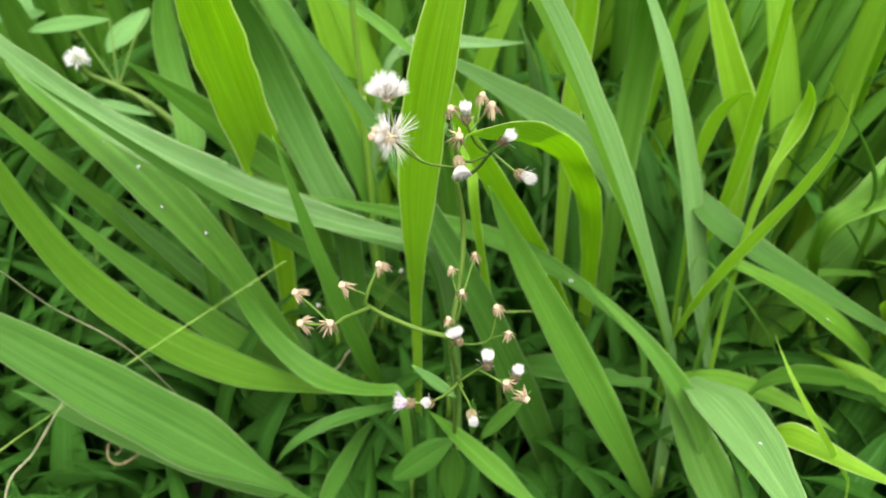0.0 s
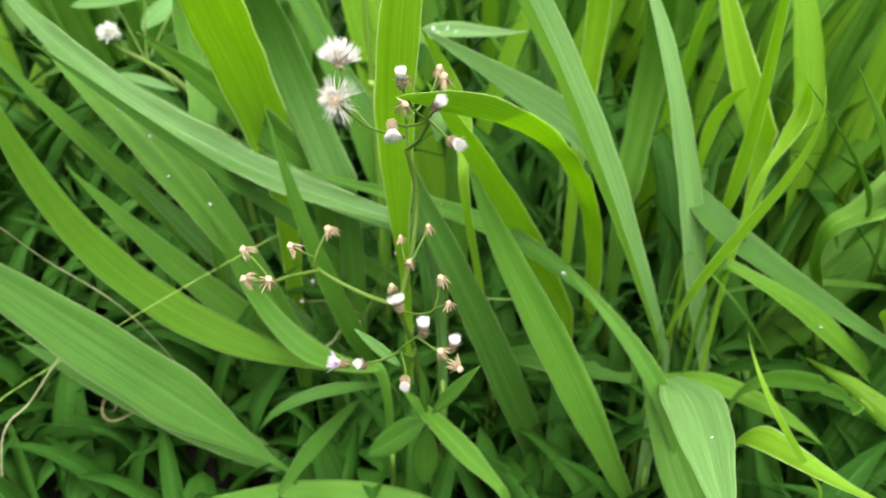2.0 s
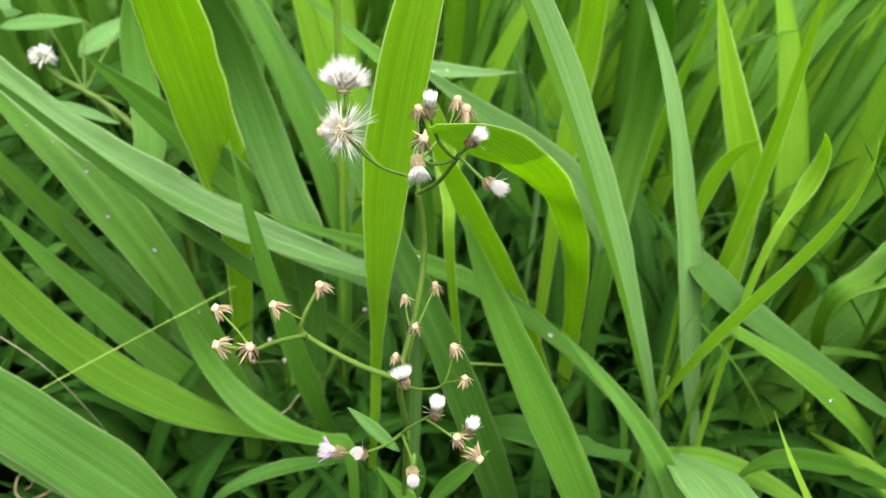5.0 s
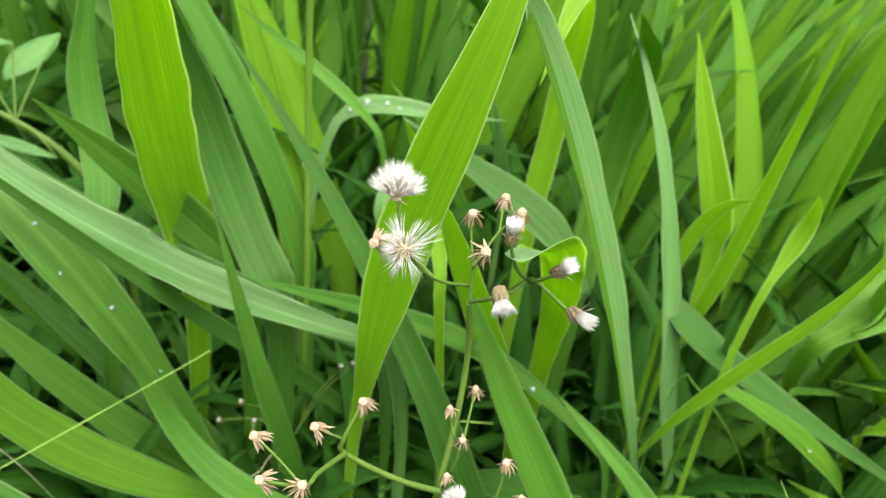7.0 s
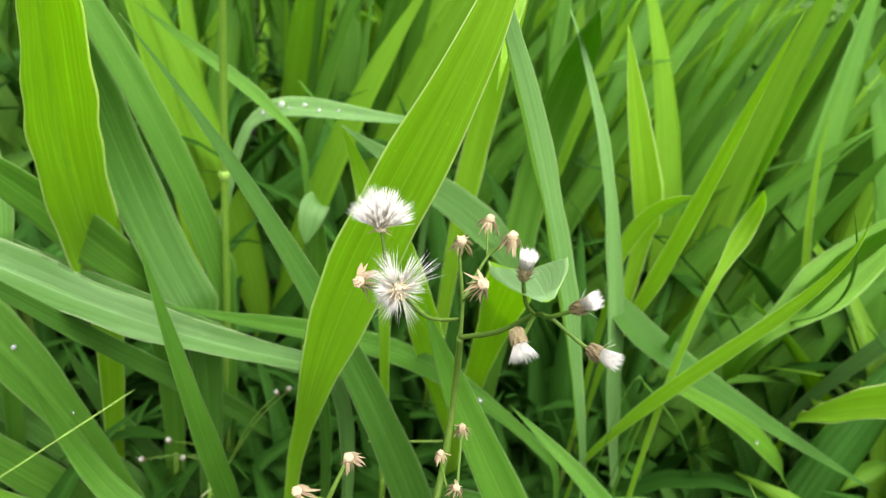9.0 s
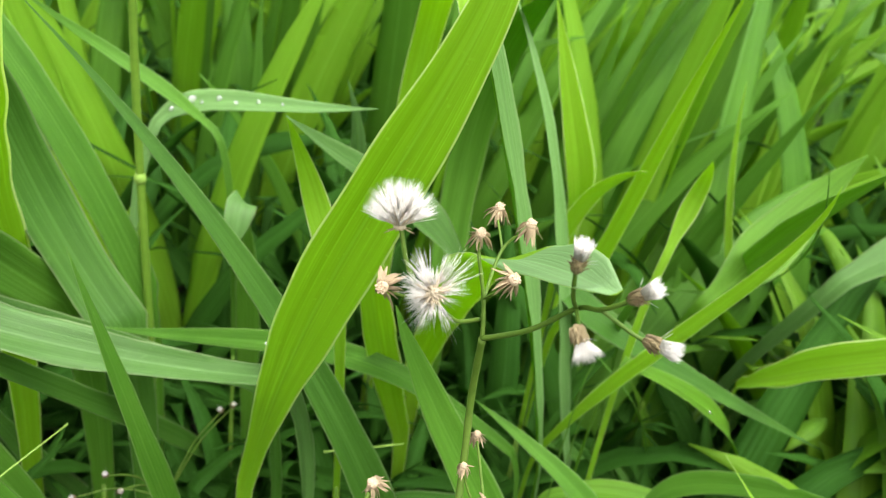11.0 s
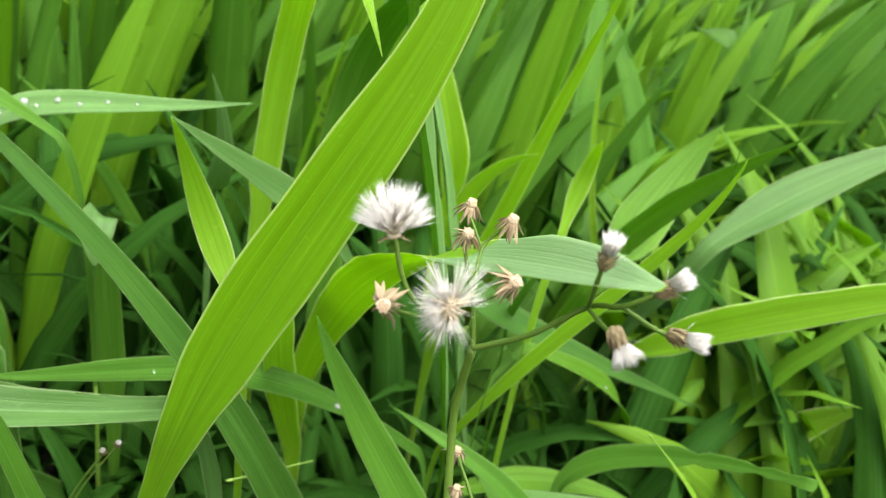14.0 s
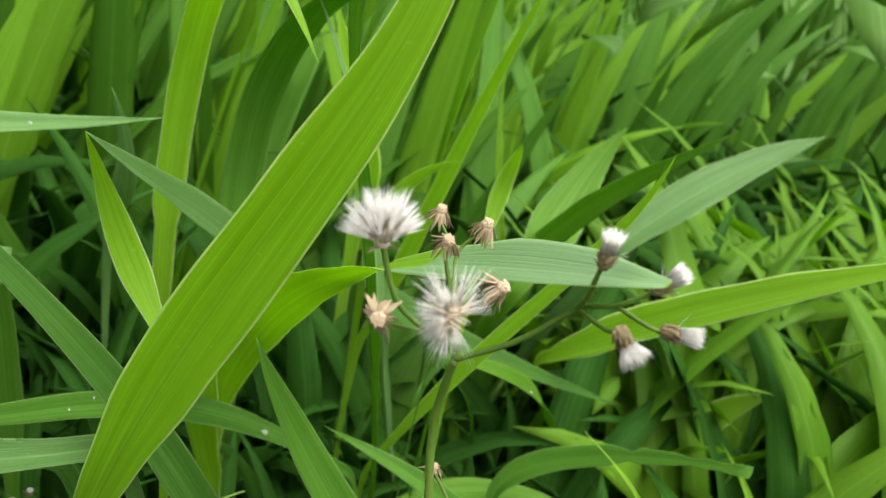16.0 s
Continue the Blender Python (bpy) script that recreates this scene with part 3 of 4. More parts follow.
blade((-0.0478, 0.2776, 0.0221), (-0.0962, 0.2767, 0.0477), (-0.1362, 0.2739, 0.0701), (-0.1796, 0.2761, 0.0930), 0.0170, SHADED, "broad shade-coloured grass blade lying near the soil", up=0.3, root=0.3)
blade((-0.0253, 0.3491, 0.0215), (-0.0555, 0.3620, 0.0416), (-0.0807, 0.3680, 0.0739), (-0.0984, 0.3744, 0.1108), 0.0120, SHADED, "shaded grass blade deep in the clump", up=0.2)
blade((0.1073, 0.2192, 0.0761), (0.0998, 0.2354, 0.0883), (0.0918, 0.2527, 0.1038), (0.0846, 0.2739, 0.1192), 0.0185, GREEN, "broad grass blade below a bent pale one", up=0.1, root=0.9, point=2)
blade((0.1020, 0.2950, 0.0834), (0.1187, 0.2876, 0.0917), (0.1388, 0.2751, 0.0927), (0.1565, 0.2550, 0.0882), 0.0120, LIGHT, "low bright grass blade arching over the soil", up=0.7)
blade((0.2504, 0.3020, 0.0642), (0.2603, 0.2926, 0.0911), (0.2688, 0.2755, 0.1126), (0.2838, 0.2516, 0.1212), 0.0150, LIGHT, "bright grass blade arching low in the meadow", up=0.6)
blade((0.2393, 0.2635, 0.0573), (0.2481, 0.2597, 0.0860), (0.2531, 0.2483, 0.1063), (0.2644, 0.2328, 0.1155), 0.0160, YOUNG, "bright yellow-green grass blade bending low", up=0.6)
blade((0.2929, 0.2536, 0.0534), (0.2940, 0.2618, 0.0805), (0.2892, 0.2713, 0.1011), (0.2786, 0.2832, 0.1149), 0.0060, LIGHT, "narrow curved grass blade in the meadow")
blade((0.1871, 0.3384, 0.0215), (0.1932, 0.3405, 0.0461), (0.1905, 0.3461, 0.0666), (0.1791, 0.3575, 0.0848), 0.0060, LIGHT, "narrow curved grass blade behind the weed")
blade((0.0611, 0.3506, 0.0787), (0.0398, 0.3337, 0.1321), (0.0210, 0.2971, 0.1778), (0.0053, 0.2653, 0.2159), 0.0125, YOUNG, "bright slim grass blade rising behind the weed stem", up=0.0, root=0.8, point=3, more=0.012)
blade((0.3172, 0.2945, 0.0392), (0.3198, 0.2760, 0.0722), (0.3256, 0.2540, 0.0908), (0.3291, 0.2195, 0.1013), 0.0280, LIGHT, "broad bright grass blade arching in the low meadow", up=0.6)
blade((0.2995, 0.2395, 0.0376), (0.3054, 0.2339, 0.0636), (0.3072, 0.2215, 0.0816), (0.3087, 0.1991, 0.0965), 0.0260, LIGHT, "broad bright grass blade arching near the soil", up=0.6)
blade((0.3806, 0.3254, 0.0439), (0.3925, 0.3037, 0.0733), (0.3988, 0.2784, 0.0932), (0.4044, 0.2414, 0.1082), 0.0260, YOUNG, "broad yellow-green grass blade of the low meadow", up=0.6)
blade((0.3018, 0.3486, 0.0596), (0.2990, 0.3319, 0.0400), (0.3035, 0.3075, 0.0276), (0.3146, 0.2812, 0.0265), 0.0200, LIGHT, "green grass blade bowing low behind the weed", up=0.6, sheath=False)


# ---- the flowering weed ----
def axes(d):
    d = unit(np.array(d, float))
    a = unit(np.cross(d, (0.2, 0.3, 0.93) if abs(d[2]) < 0.9 else (1, 0, 0)))
    return d, a, np.cross(d, a)


def spike(p, d, length, r, bend=None, flat=1.0, side=None):
    """A slender pointed bract or hair from p along d."""
    d = unit(np.array(d, float))
    n = 5
    u = np.linspace(0, 1, n)[:, None]
    pts = p + d * u * length
    if bend is not None:
        pts = pts + np.array(bend) * u * u * length
    radii = r * np.array((0.75, 1.0, 0.9, 0.6, 0.12))
    verts, faces = tube(pts, radii, 4)
    return verts, faces


def hair(p, d, length, r):
    """One pappus bristle: a thin three-sided needle."""
    d, a, b = axes(d)
    ring = [p + r * (math.cos(g) * a + math.sin(g) * b) for g in (0, 2.09, 4.19)]
    mid = [p + d * length * 0.6 + 0.75 * r * (math.cos(g) * a + math.sin(g) * b) for g in (0, 2.09, 4.19)]
    verts = ring + mid + [p + d * length]
    faces = [(0, 1, 4, 3), (1, 2, 5, 4), (2, 0, 3, 5), (3, 4, 6), (4, 5, 6), (5, 3, 6), (2, 1, 0)]
    return verts, faces


def dome(p, d, r, depth, sides=12, rings=5):
    """A rounded knob at p that faces d."""
    d, a, b = axes(d)
    verts, faces = [p - d * depth], []
    for i in range(1, rings + 1):
        g = math.pi * i / (rings + 1)
        for k in range(sides):
            h = 2 * math.pi * k / sides
            wob = 1 + 0.06 * math.sin(3 * h + i)
            verts.append(p - d * depth * math.cos(g) + r * wob * math.sin(g) * (math.cos(h) * a + math.sin(h) * b))
    verts.append(p + d * depth)
    for k in range(sides):
        faces.append((0, 1 + (k + 1) % sides, 1 + k))
        faces.append((len(verts) - 1, 1 + (rings - 1) * sides + k, 1 + (rings - 1) * sides + (k + 1) % sides))
        for i in range(rings - 1):
            q = 1 + i * sides
            faces.append((q + k, q + (k + 1) % sides, q + sides + (k + 1) % sides, q + sides + k))
    return verts, faces


def bract_mesh(bend, r, material):
    """A dry bract of length 1 along x: a narrow pointed strap with a keel."""
    n = 6
    u = np.linspace(0, 1, n)
    pts = np.stack([u, np.zeros(n), bend * u * u], 1)
    v, f, uv = ribbon(pts, (0, 0, 1), r * np.array((0.7, 1.0, 1.05, 0.85, 0.5, 0.06)), fold=0.5, thick=0.03, cols=3)
    return mesh_of("bract", v, f, material)


BRACTS = [bract_mesh(*q) for q in ((-0.25, 0.23, BRACT), (-0.1, 0.26, BRACT), (0.15, 0.21, BRACT), (-0.2, 0.42, BUD), (-0.3, 0.36, BUD))]


def set_bract(head, p, way, length, kind):
    """One bract at p along way, under its head."""
    ob = new("bract", BRACTS[kind])
    ob.parent = head
    ob.matrix_parent_inverse = head.matrix_world.inverted()
    d = Vector(way).normalized()
    ob.matrix_basis = Matrix.Translation(Vector(p)) @ d.to_track_quat("X", "Z").to_matrix().to_4x4() @ Matrix.Diagonal((length, length, length, 1))


def dry_head(plant, p, d, size=0.0017, seed=0, label="spent head with reflexed tan bracts"):
    """A spent head: a pitted disc and a skirt of dry bracts folded back."""
    size *= 1.12
    rnd = random.Random(seed)
    p = np.array(p)
    d, a, b = axes(d)
    bumps = [dome(p, d, size * 0.5, size * 0.4)]
    for k in range(16):
        g, r = k * 2.4, size * 0.44 * math.sqrt((k + 0.5) / 16)
        q = p + d * size * 0.36 * (1 - (r / size) ** 2) + r * (math.cos(g) * a + math.sin(g) * b)
        bumps.append(dome(q, d, size * 0.12, size * 0.1, 5, 3))
    head = part("spent_head", mesh_of("spent_head", *joined(bumps), DISC), plant, label)
    for k in range(21):
        g = 2 * math.pi * k / 21 + rnd.gauss(0, 0.12)
        out = math.cos(g) * a + math.sin(g) * b
        set_bract(head, p + out * size * 0.42 - d * size * 0.15, out * 0.66 - d * rnd.uniform(0.55, 1.9), size * rnd.uniform(1.1, 1.9), rnd.randrange(3))


def bud_head(plant, p, d, size=0.0017, seed=0, spread=0.2, brush=1.0, petal=None, label="closed head with a white brush of hairs"):
    """A closed head: a cup of scaly bracts and a brush of white hairs."""
    size *= 1.05
    rnd = random.Random(seed)
    p = np.array(p)
    d, a, b = axes(d)
    foot = p - d * size * 1.5
    head = part("closed_head", mesh_of("closed_head", *dome(foot + d * size * 0.75, d, size * 0.52, size * 0.9), BUD), plant, label)
    for row in range(3):
        for k in range(8):
            g = 2 * math.pi * (k + row * 0.5) / 8 + rnd.gauss(0, 0.08)
            out = math.cos(g) * a + math.sin(g) * b
            set_bract(head, foot + d * size * (0.05 + 0.35 * row) + out * size * (0.38 + 0.06 * row), d + out * (0.4 - 0.12 * row), size * rnd.uniform(0.75, 1.0), 3 + k % 2)
    hs = []
    for k in range(190):
        g, r = rnd.uniform(0, 6.28), math.sqrt(rnd.random())
        out = math.cos(g) * a + math.sin(g) * b
        hs.append(hair(foot + d * size * 1.4 + out * r * size * 0.5, d + out * r * spread + np.array([rnd.gauss(0, 0.06) for _ in range(3)]), size * brush * rnd.uniform(1.3, 1.9), size * 0.065))
    for k in range(3):
        g = rnd.uniform(0, 6.28)
        out = math.cos(g) * a + math.sin(g) * b
        hs.append(hair(foot + d * size * 1.2 + out * size * 0.6, d * 0.5 + out * rnd.uniform(0.5, 1.2), size * rnd.uniform(0.8, 1.4), size * 0.02))
    part("pappus", mesh_of("pappus", *joined(hs), HAIR), head, "brush of fine white hairs")["kind"] = "stuff"
    if petal:
        ps = []
        for k in range(26):
            g, r = rnd.uniform(0, 6.28), rnd.random()
            out = math.cos(g) * a + math.sin(g) * b
            ps.append(spike(foot + d * size * 1.6 + out * r * size * 0.4, d + out * r * 0.9, size * rnd.uniform(1.0, 1.5), size * 0.1, bend=out * 0.3))
        part("floret_cluster", mesh_of("floret_cluster", *joined(ps), petal), head, "lilac florets")


def open_head(plant, p, d, reach, rise, florets, bristles, seed, top, low, messy, label, loose=0.13, size=0.0017, uneven=0.06, bare=(0, 0, 0), back=0.3, thick=0.00005):
    """A ripe head: a tan disc and many florets, each with a brush of white bristles; top and low bound the angles that they cover."""
    rnd = random.Random(seed)
    p = np.array(p)
    d, a, b = axes(d)
    bumps = [dome(p, d, size * 0.6, size * 0.4)]
    for k in range(20):
        g, r = k * 2.4, size * 0.75 * math.sqrt((k + 0.5) / 20)
        q = p + d * size * 0.35 + r * (math.cos(g) * a + math.sin(g) * b)
        bumps.append(spike(q, d + (math.cos(g) * a + math.sin(g) * b) * r / size, size * 0.6, size * 0.1))
    head = part("ripe_head", mesh_of("ripe_head", *joined(bumps), RIPE), plant, label)
    hs, cores = [], []
    for k in range(florets):
        g = k * 2.39996
        cz = top - (top - low) * (k + 0.5) / florets
        out = math.sqrt(max(0, 1 - cz * cz)) * (math.cos(g) * a + math.sin(g) * b) + cz * d
        out = unit(out + messy * np.array([rnd.gauss(0, 1) for _ in range(3)]))
        start = p + out * size * rnd.uniform(0.55, 0.8)
        cores.append(spike(p + out * size * 0.3, out, size * rnd.uniform(1.1, 1.9), size * 0.16))
        long = (reach + rise * max(0.0, cz) ** 2) * (1 + rnd.gauss(0, uneven))
        for _ in range(int(bristles * (1 - 0.75 * max(0.0, float(out @ np.array(bare)))))):
            w = out + np.array([rnd.gauss(0, loose) for _ in range(3)])
            hs.append(hair(start, w, long * rnd.uniform(0.84, 1.02), thick))
    part("pappus", mesh_of("pappus", *joined(hs), HAIR), head, "tuft of spread white bristles")["kind"] = "stuff"
    part("seed_core", mesh_of("seed_core", *joined(cores), RIPE), head, "cream seeds under the bristles")["kind"] = "stuff"
    for k in range(9):
        g = 2 * math.pi * k / 9
        out = math.cos(g) * a + math.sin(g) * b
        set_bract(head, p + out * size * 0.4 - d * size * 0.2, out * (1.2 - back) - d * (back + rnd.uniform(-0.4, 0.4)), size * rnd.uniform(0.7, 1.1), rnd.randrange(3))


def twig(plant, pts, r0, r1, name="branch"):
    """A thin branch through a few points."""
    p = np.array(pts, float)
    q = [p[0]]
    for i in range(len(p) - 1):
        before, after = p[max(0, i - 1)], p[min(len(p) - 1, i + 2)]
        m1, m2 = (p[i + 1] - before) / 6, (after - p[i]) / 6
        q += list(bezier(p[i], p[i] + m1, p[i + 1] - m2, p[i + 1], 9)[1:])
    q = np.array(q)
    radii = 0.85 * np.linspace(r0, r1, len(q)) * (1 + 0.06 * np.sin(np.arange(len(q)) * 1.7))
    part(name, mesh_of(name, *tube(q, radii, 9), STEM), plant)


def weed_leaf(plant, a, d, width, face, seed, material=WEED):
    pts = bezier(a, np.array(a) * 0.67 + np.array(d) * 0.33, np.array(a) * 0.33 + np.array(d) * 0.67, d, 11)
    u = np.linspace(0, 1, 11)
    w = width * np.maximum(0.08, np.sin(np.pi * u ** 0.85) ** 0.8)
    v, f, uv = ribbon(pts, face, w, fold=0.3, cols=5, ripple=0.03, seed=seed)
    part("leaf", mesh_of("leaf", v, f, material, uv), plant, "small green weed leaf")


def flowering_weed():
    plant = tagged(new("flowering_weed"), "slender weed with spent tan heads and white seed tufts", "weed")
    plant.matrix_world = Matrix.Translation((0.005, 0.27, 0))
    fork, up1, up2 = (0.0034, 0.1968, 0.2267), (0.0032, 0.1985, 0.2335), (0.0088, 0.2050, 0.2392)
    stem = [(0.005, 0.27, -0.008), (0.0045, 0.258, 0.055), (0.0043, 0.2417, 0.0997), (0.0044, 0.2250, 0.1250), (0.0042, 0.2060, 0.1560), (0.0022, 0.1925, 0.180), (0.0048, 0.1975, 0.197), (0.0055, 0.2005, 0.212), fork]
    twig(plant, stem, 0.0011, 0.00078, "stem")
    twig(plant, [fork, up1, (0.0022, 0.2008, 0.2405), (0.0020, 0.2011, 0.2430)], 0.0005, 0.0003)
    twig(plant, [up1, up2, (0.0119, 0.2033, 0.2435)], 0.0004, 0.0003)
    twig(plant, [up2, (0.0100, 0.2110, 0.2428)], 0.0003, 0.00025)
    twig(plant, [up1, (0.0033, 0.1940, 0.2375), (0.0037, 0.1918, 0.2400)], 0.0003, 0.00025)
    joint = (0.0030, 0.1985, 0.2295)
    twig(plant, [joint, (-0.0050, 0.1920, 0.2340), (-0.0118, 0.1866, 0.2420)], 0.00045, 0.00035)
    twig(plant, [(-0.0050, 0.1920, 0.2340), (-0.0112, 0.1958, 0.2395), (-0.0134, 0.1981, 0.2475)], 0.0004, 0.00045)
    twig(plant, [(-0.0090, 0.1930, 0.2365), (-0.0168, 0.1930, 0.2398)], 0.0003, 0.00025)
    rn, rn2 = (0.0108, 0.1830, 0.2400), (0.0110, 0.1775, 0.2430)
    twig(plant, [fork, (0.0075, 0.1895, 0.2325), rn, rn2, (0.0131, 0.1738, 0.2465)], 0.0006, 0.0004)
    twig(plant, [rn, (0.0075, 0.1800, 0.2440), (0.0053, 0.1778, 0.2495)], 0.0004, 0.0004)
    twig(plant, [rn, (0.0065, 0.1755, 0.2415), (0.0042, 0.1712, 0.2438)], 0.0004, 0.0004)
    twig(plant, [rn2, (0.0150, 0.1745, 0.2405), (0.0170, 0.1720, 0.2398)], 0.0004, 0.0004)
    # spent heads at the top, then the side branch
    dry_head(plant, (0.0103, 0.2112, 0.2443), (-0.1, -0.2, 1), 0.0016, 1)
    dry_head(plant, (0.0020, 0.2011, 0.2444), (-0.25, -0.5, 0.8), 0.0016, 2)
    dry_head(plant, (0.0123, 0.2031, 0.2447), (0.1, -0.3, 1), 0.0017, 3)
    dry_head(plant, (0.0039, 0.1913, 0.2410), (0.3, -0.6, 0.6), 0.0018, 4)
    dry_head(plant, (-0.0173, 0.1929, 0.2403), (-0.7, -0.6, 0.2), 0.0018, 5)
    bud_head(plant, (0.0050, 0.1771, 0.2522), (-0.05, -0.15, 1), 0.0017, 6, label="closed head with dull white hairs")
    bud_head(plant, (0.0138, 0.1724, 0.2483), (0.35, -0.35, 0.5), 0.0017, 7)
    bud_head(plant, (0.0180, 0.1707, 0.2402), (0.45, -0.6, 0.05), 0.0018, 8)
    bud_head(plant, (0.0038, 0.1705, 0.2423), (0.15, -0.6, -0.6), 0.0017, 9, spread=0.6, label="drooping white head with spreading hairs")
    open_head(plant, (-0.0137, 0.1980, 0.2478), (0.0, 0.25, 0.97), 0.0052, 0.0016, 66, 15, 11, 1.0, 0.34, 0.02, "ripe head with a round white tuft", loose=0.06, uneven=0.05, thick=0.000062)
    open_head(plant, (-0.0122, 0.1857, 0.2429), (-0.05, -0.95, 0.1), 0.0043, 0.0, 30, 28, 12, 0.35, -0.85, 0.45, "ripe head with a ruffled white tuft", loose=0.22, size=0.0017, uneven=0.35, bare=(0.85, -0.4, 0.0), back=0.9)
    # lower left branch
    lb, ln, l1 = (0.0022, 0.1895, 0.1825), (-0.0193, 0.1871, 0.1941), (-0.0199, 0.1863, 0.1985)
    twig(plant, [lb, (-0.008, 0.188, 0.187), ln, l1, (-0.0172, 0.1880, 0.2050)], 0.0009, 0.00045)
    twig(plant, [l1, (-0.0250, 0.1845, 0.2020)], 0.00035, 0.0003)
    twig(plant, [ln, (-0.0245, 0.1760, 0.1985), (-0.0270, 0.1700, 0.2005), (-0.0345, 0.1725, 0.1990)], 0.0007, 0.0004)
    twig(plant, [(-0.0275, 0.1700, 0.2005), (-0.0315, 0.1755, 0.2010), (-0.0365, 0.1795, 0.2030)], 0.00035, 0.0003)
    for k, (p, d) in enumerate((((-0.0166, 0.1883, 0.2065), (-0.5, -0.2, 0.8)), ((-0.0259, 0.1841, 0.2030), (-0.7, -0.2, 0.6)), ((-0.0274, 0.1684, 0.2020), (0.2, -0.5, 0.8)), ((-0.0373, 0.1799, 0.2035), (-0.8, -0.1, 0.6)), ((-0.0353, 0.1725, 0.1992), (-0.8, -0.3, 0.4)))):
        dry_head(plant, p, d, 0.00165, 20 + k)
    # heads along the middle of the stem
    twig(plant, [(0.0040, 0.1900, 0.1880), (0.0052, 0.1890, 0.1960), (0.0070, 0.1950, 0.1992), (0.0085, 0.2005, 0.2010)], 0.0004, 0.0003)
    twig(plant, [(0.0048, 0.1890, 0.1935), (0.0030, 0.1915, 0.1985), (0.0022, 0.1926, 0.2015)], 0.0003, 0.0003)
    dry_head(plant, (0.0087, 0.2013, 0.2020), (-0.2, -0.2, 1), 0.0013, 30)
    dry_head(plant, (0.0050, 0.1885, 0.1978), (0.0, -0.5, 0.8), 0.0013, 31)
    dry_head(plant, (0.0021, 0.1928, 0.2028), (-0.1, -0.2, 1), 0.0011, 32)
    dry_head(plant, (0.0014, 0.1808, 0.1948), (-0.1, -0.3, 1), 0.0011, 33)
    twig(plant, [(0.0030, 0.1885, 0.1860), (0.0018, 0.1815, 0.1940)], 0.0003, 0.0003)
    twig(plant, [(0.0022, 0.1895, 0.1810), (0.0080, 0.1850, 0.1835), (0.0125, 0.1825, 0.1873), (0.0140, 0.1838, 0.1950)], 0.0004, 0.0003)
    twig(plant, [(0.0125, 0.1825, 0.1873), (0.0165, 0.1780, 0.1918)], 0.0003, 0.0003)
    dry_head(plant, (0.0140, 0.1838, 0.1963), (-0.3, -0.2, 0.9), 0.0015, 34)
    dry_head(plant, (0.0168, 0.1777, 0.1925), (-0.1, -0.4, 0.9), 0.0012, 35)
    bud_head(plant, (0.0035, 0.1778, 0.1911), (-0.3, 0.15, 1.0), 0.0017, 36, spread=0.9)
    twig(plant, [(0.0022, 0.1895, 0.1790), (0.0033, 0.1800, 0.1880)], 0.0004, 0.0004)
    # lower heads
    pk = (0.0040, 0.1780, 0.1760)
    twig(plant, [(0.0043, 0.2050, 0.1570), (0.0055, 0.1900, 0.1650), pk, (0.0090, 0.1730, 0.1845), (0.0112, 0.1700, 0.1880)], 0.0005, 0.0003)
    twig(plant, [(0.0090, 0.1730, 0.1845), (0.0140, 0.1690, 0.1840), (0.0200, 0.1660, 0.1815)], 0.0004, 0.0003)
    twig(plant, [(0.0140, 0.1690, 0.1840), (0.0183, 0.1710, 0.1832)], 0.0003, 0.0003)
    twig(plant, [pk, (0.0010, 0.1700, 0.1790), (-0.0035, 0.1630, 0.1820), (-0.0080, 0.1623, 0.1824)], 0.0005, 0.0003)
    twig(plant, [pk, (0.0065, 0.1690, 0.1770), (0.0073, 0.1630, 0.1785)], 0.0004, 0.0003)
    bud_head(plant, (0.0112, 0.1697, 0.1896), (0.0, -0.2, 1), 0.002, 40)
    bud_head(plant, (0.0187, 0.1712, 0.1842), (0.2, -0.2, 0.9), 0.0018, 41)
    dry_head(plant, (0.0159, 0.1669, 0.1849), (-0.4, -0.4, 0.7), 0.0015, 42)
    dry_head(plant, (0.0209, 0.1652, 0.1811), (0.6, -0.5, -0.2), 0.0016, 43)
    bud_head(plant, (-0.0093, 0.1621, 0.1826), (-0.8, -0.3, 0.3), 0.0018, 44, petal=LILAC, label="small open head with lilac florets")
    bud_head(plant, (-0.0038, 0.1616, 0.1831), (-0.3, -0.6, 0.5), 0.0018, 45, brush=0.7)
    bud_head(plant, (0.0074, 0.1621, 0.1775), (0.1, -0.8, 0.0), 0.0018, 46, brush=0.7)
    weed_leaf(plant, (0.0037, 0.1801, 0.1691), (-0.0083, 0.1777, 0.1822), 0.0032, (0.2, -0.7, 0.5), 1, HERB)
    weed_leaf(plant, (0.0113, 0.1944, 0.1410), (0.0252, 0.1900, 0.1635), 0.0042, (-0.3, -0.7, 0.5), 2)
    weed_leaf(plant, (0.0089, 0.1950, 0.1423), (0.0085, 0.1906, 0.1598), 0.0034, (0.4, -0.7, 0.4), 3)
    weed_leaf(plant, (0.0043, 0.244, 0.0950), (-0.0215, 0.2492, 0.0683), 0.0115, (0, -0.5, 0.8), 4)
    weed_leaf(plant, (0.0043, 0.245, 0.0900), (0.0030, 0.2480, 0.0560), 0.0105, (0, -0.9, 0.4), 5)


flowering_weed()


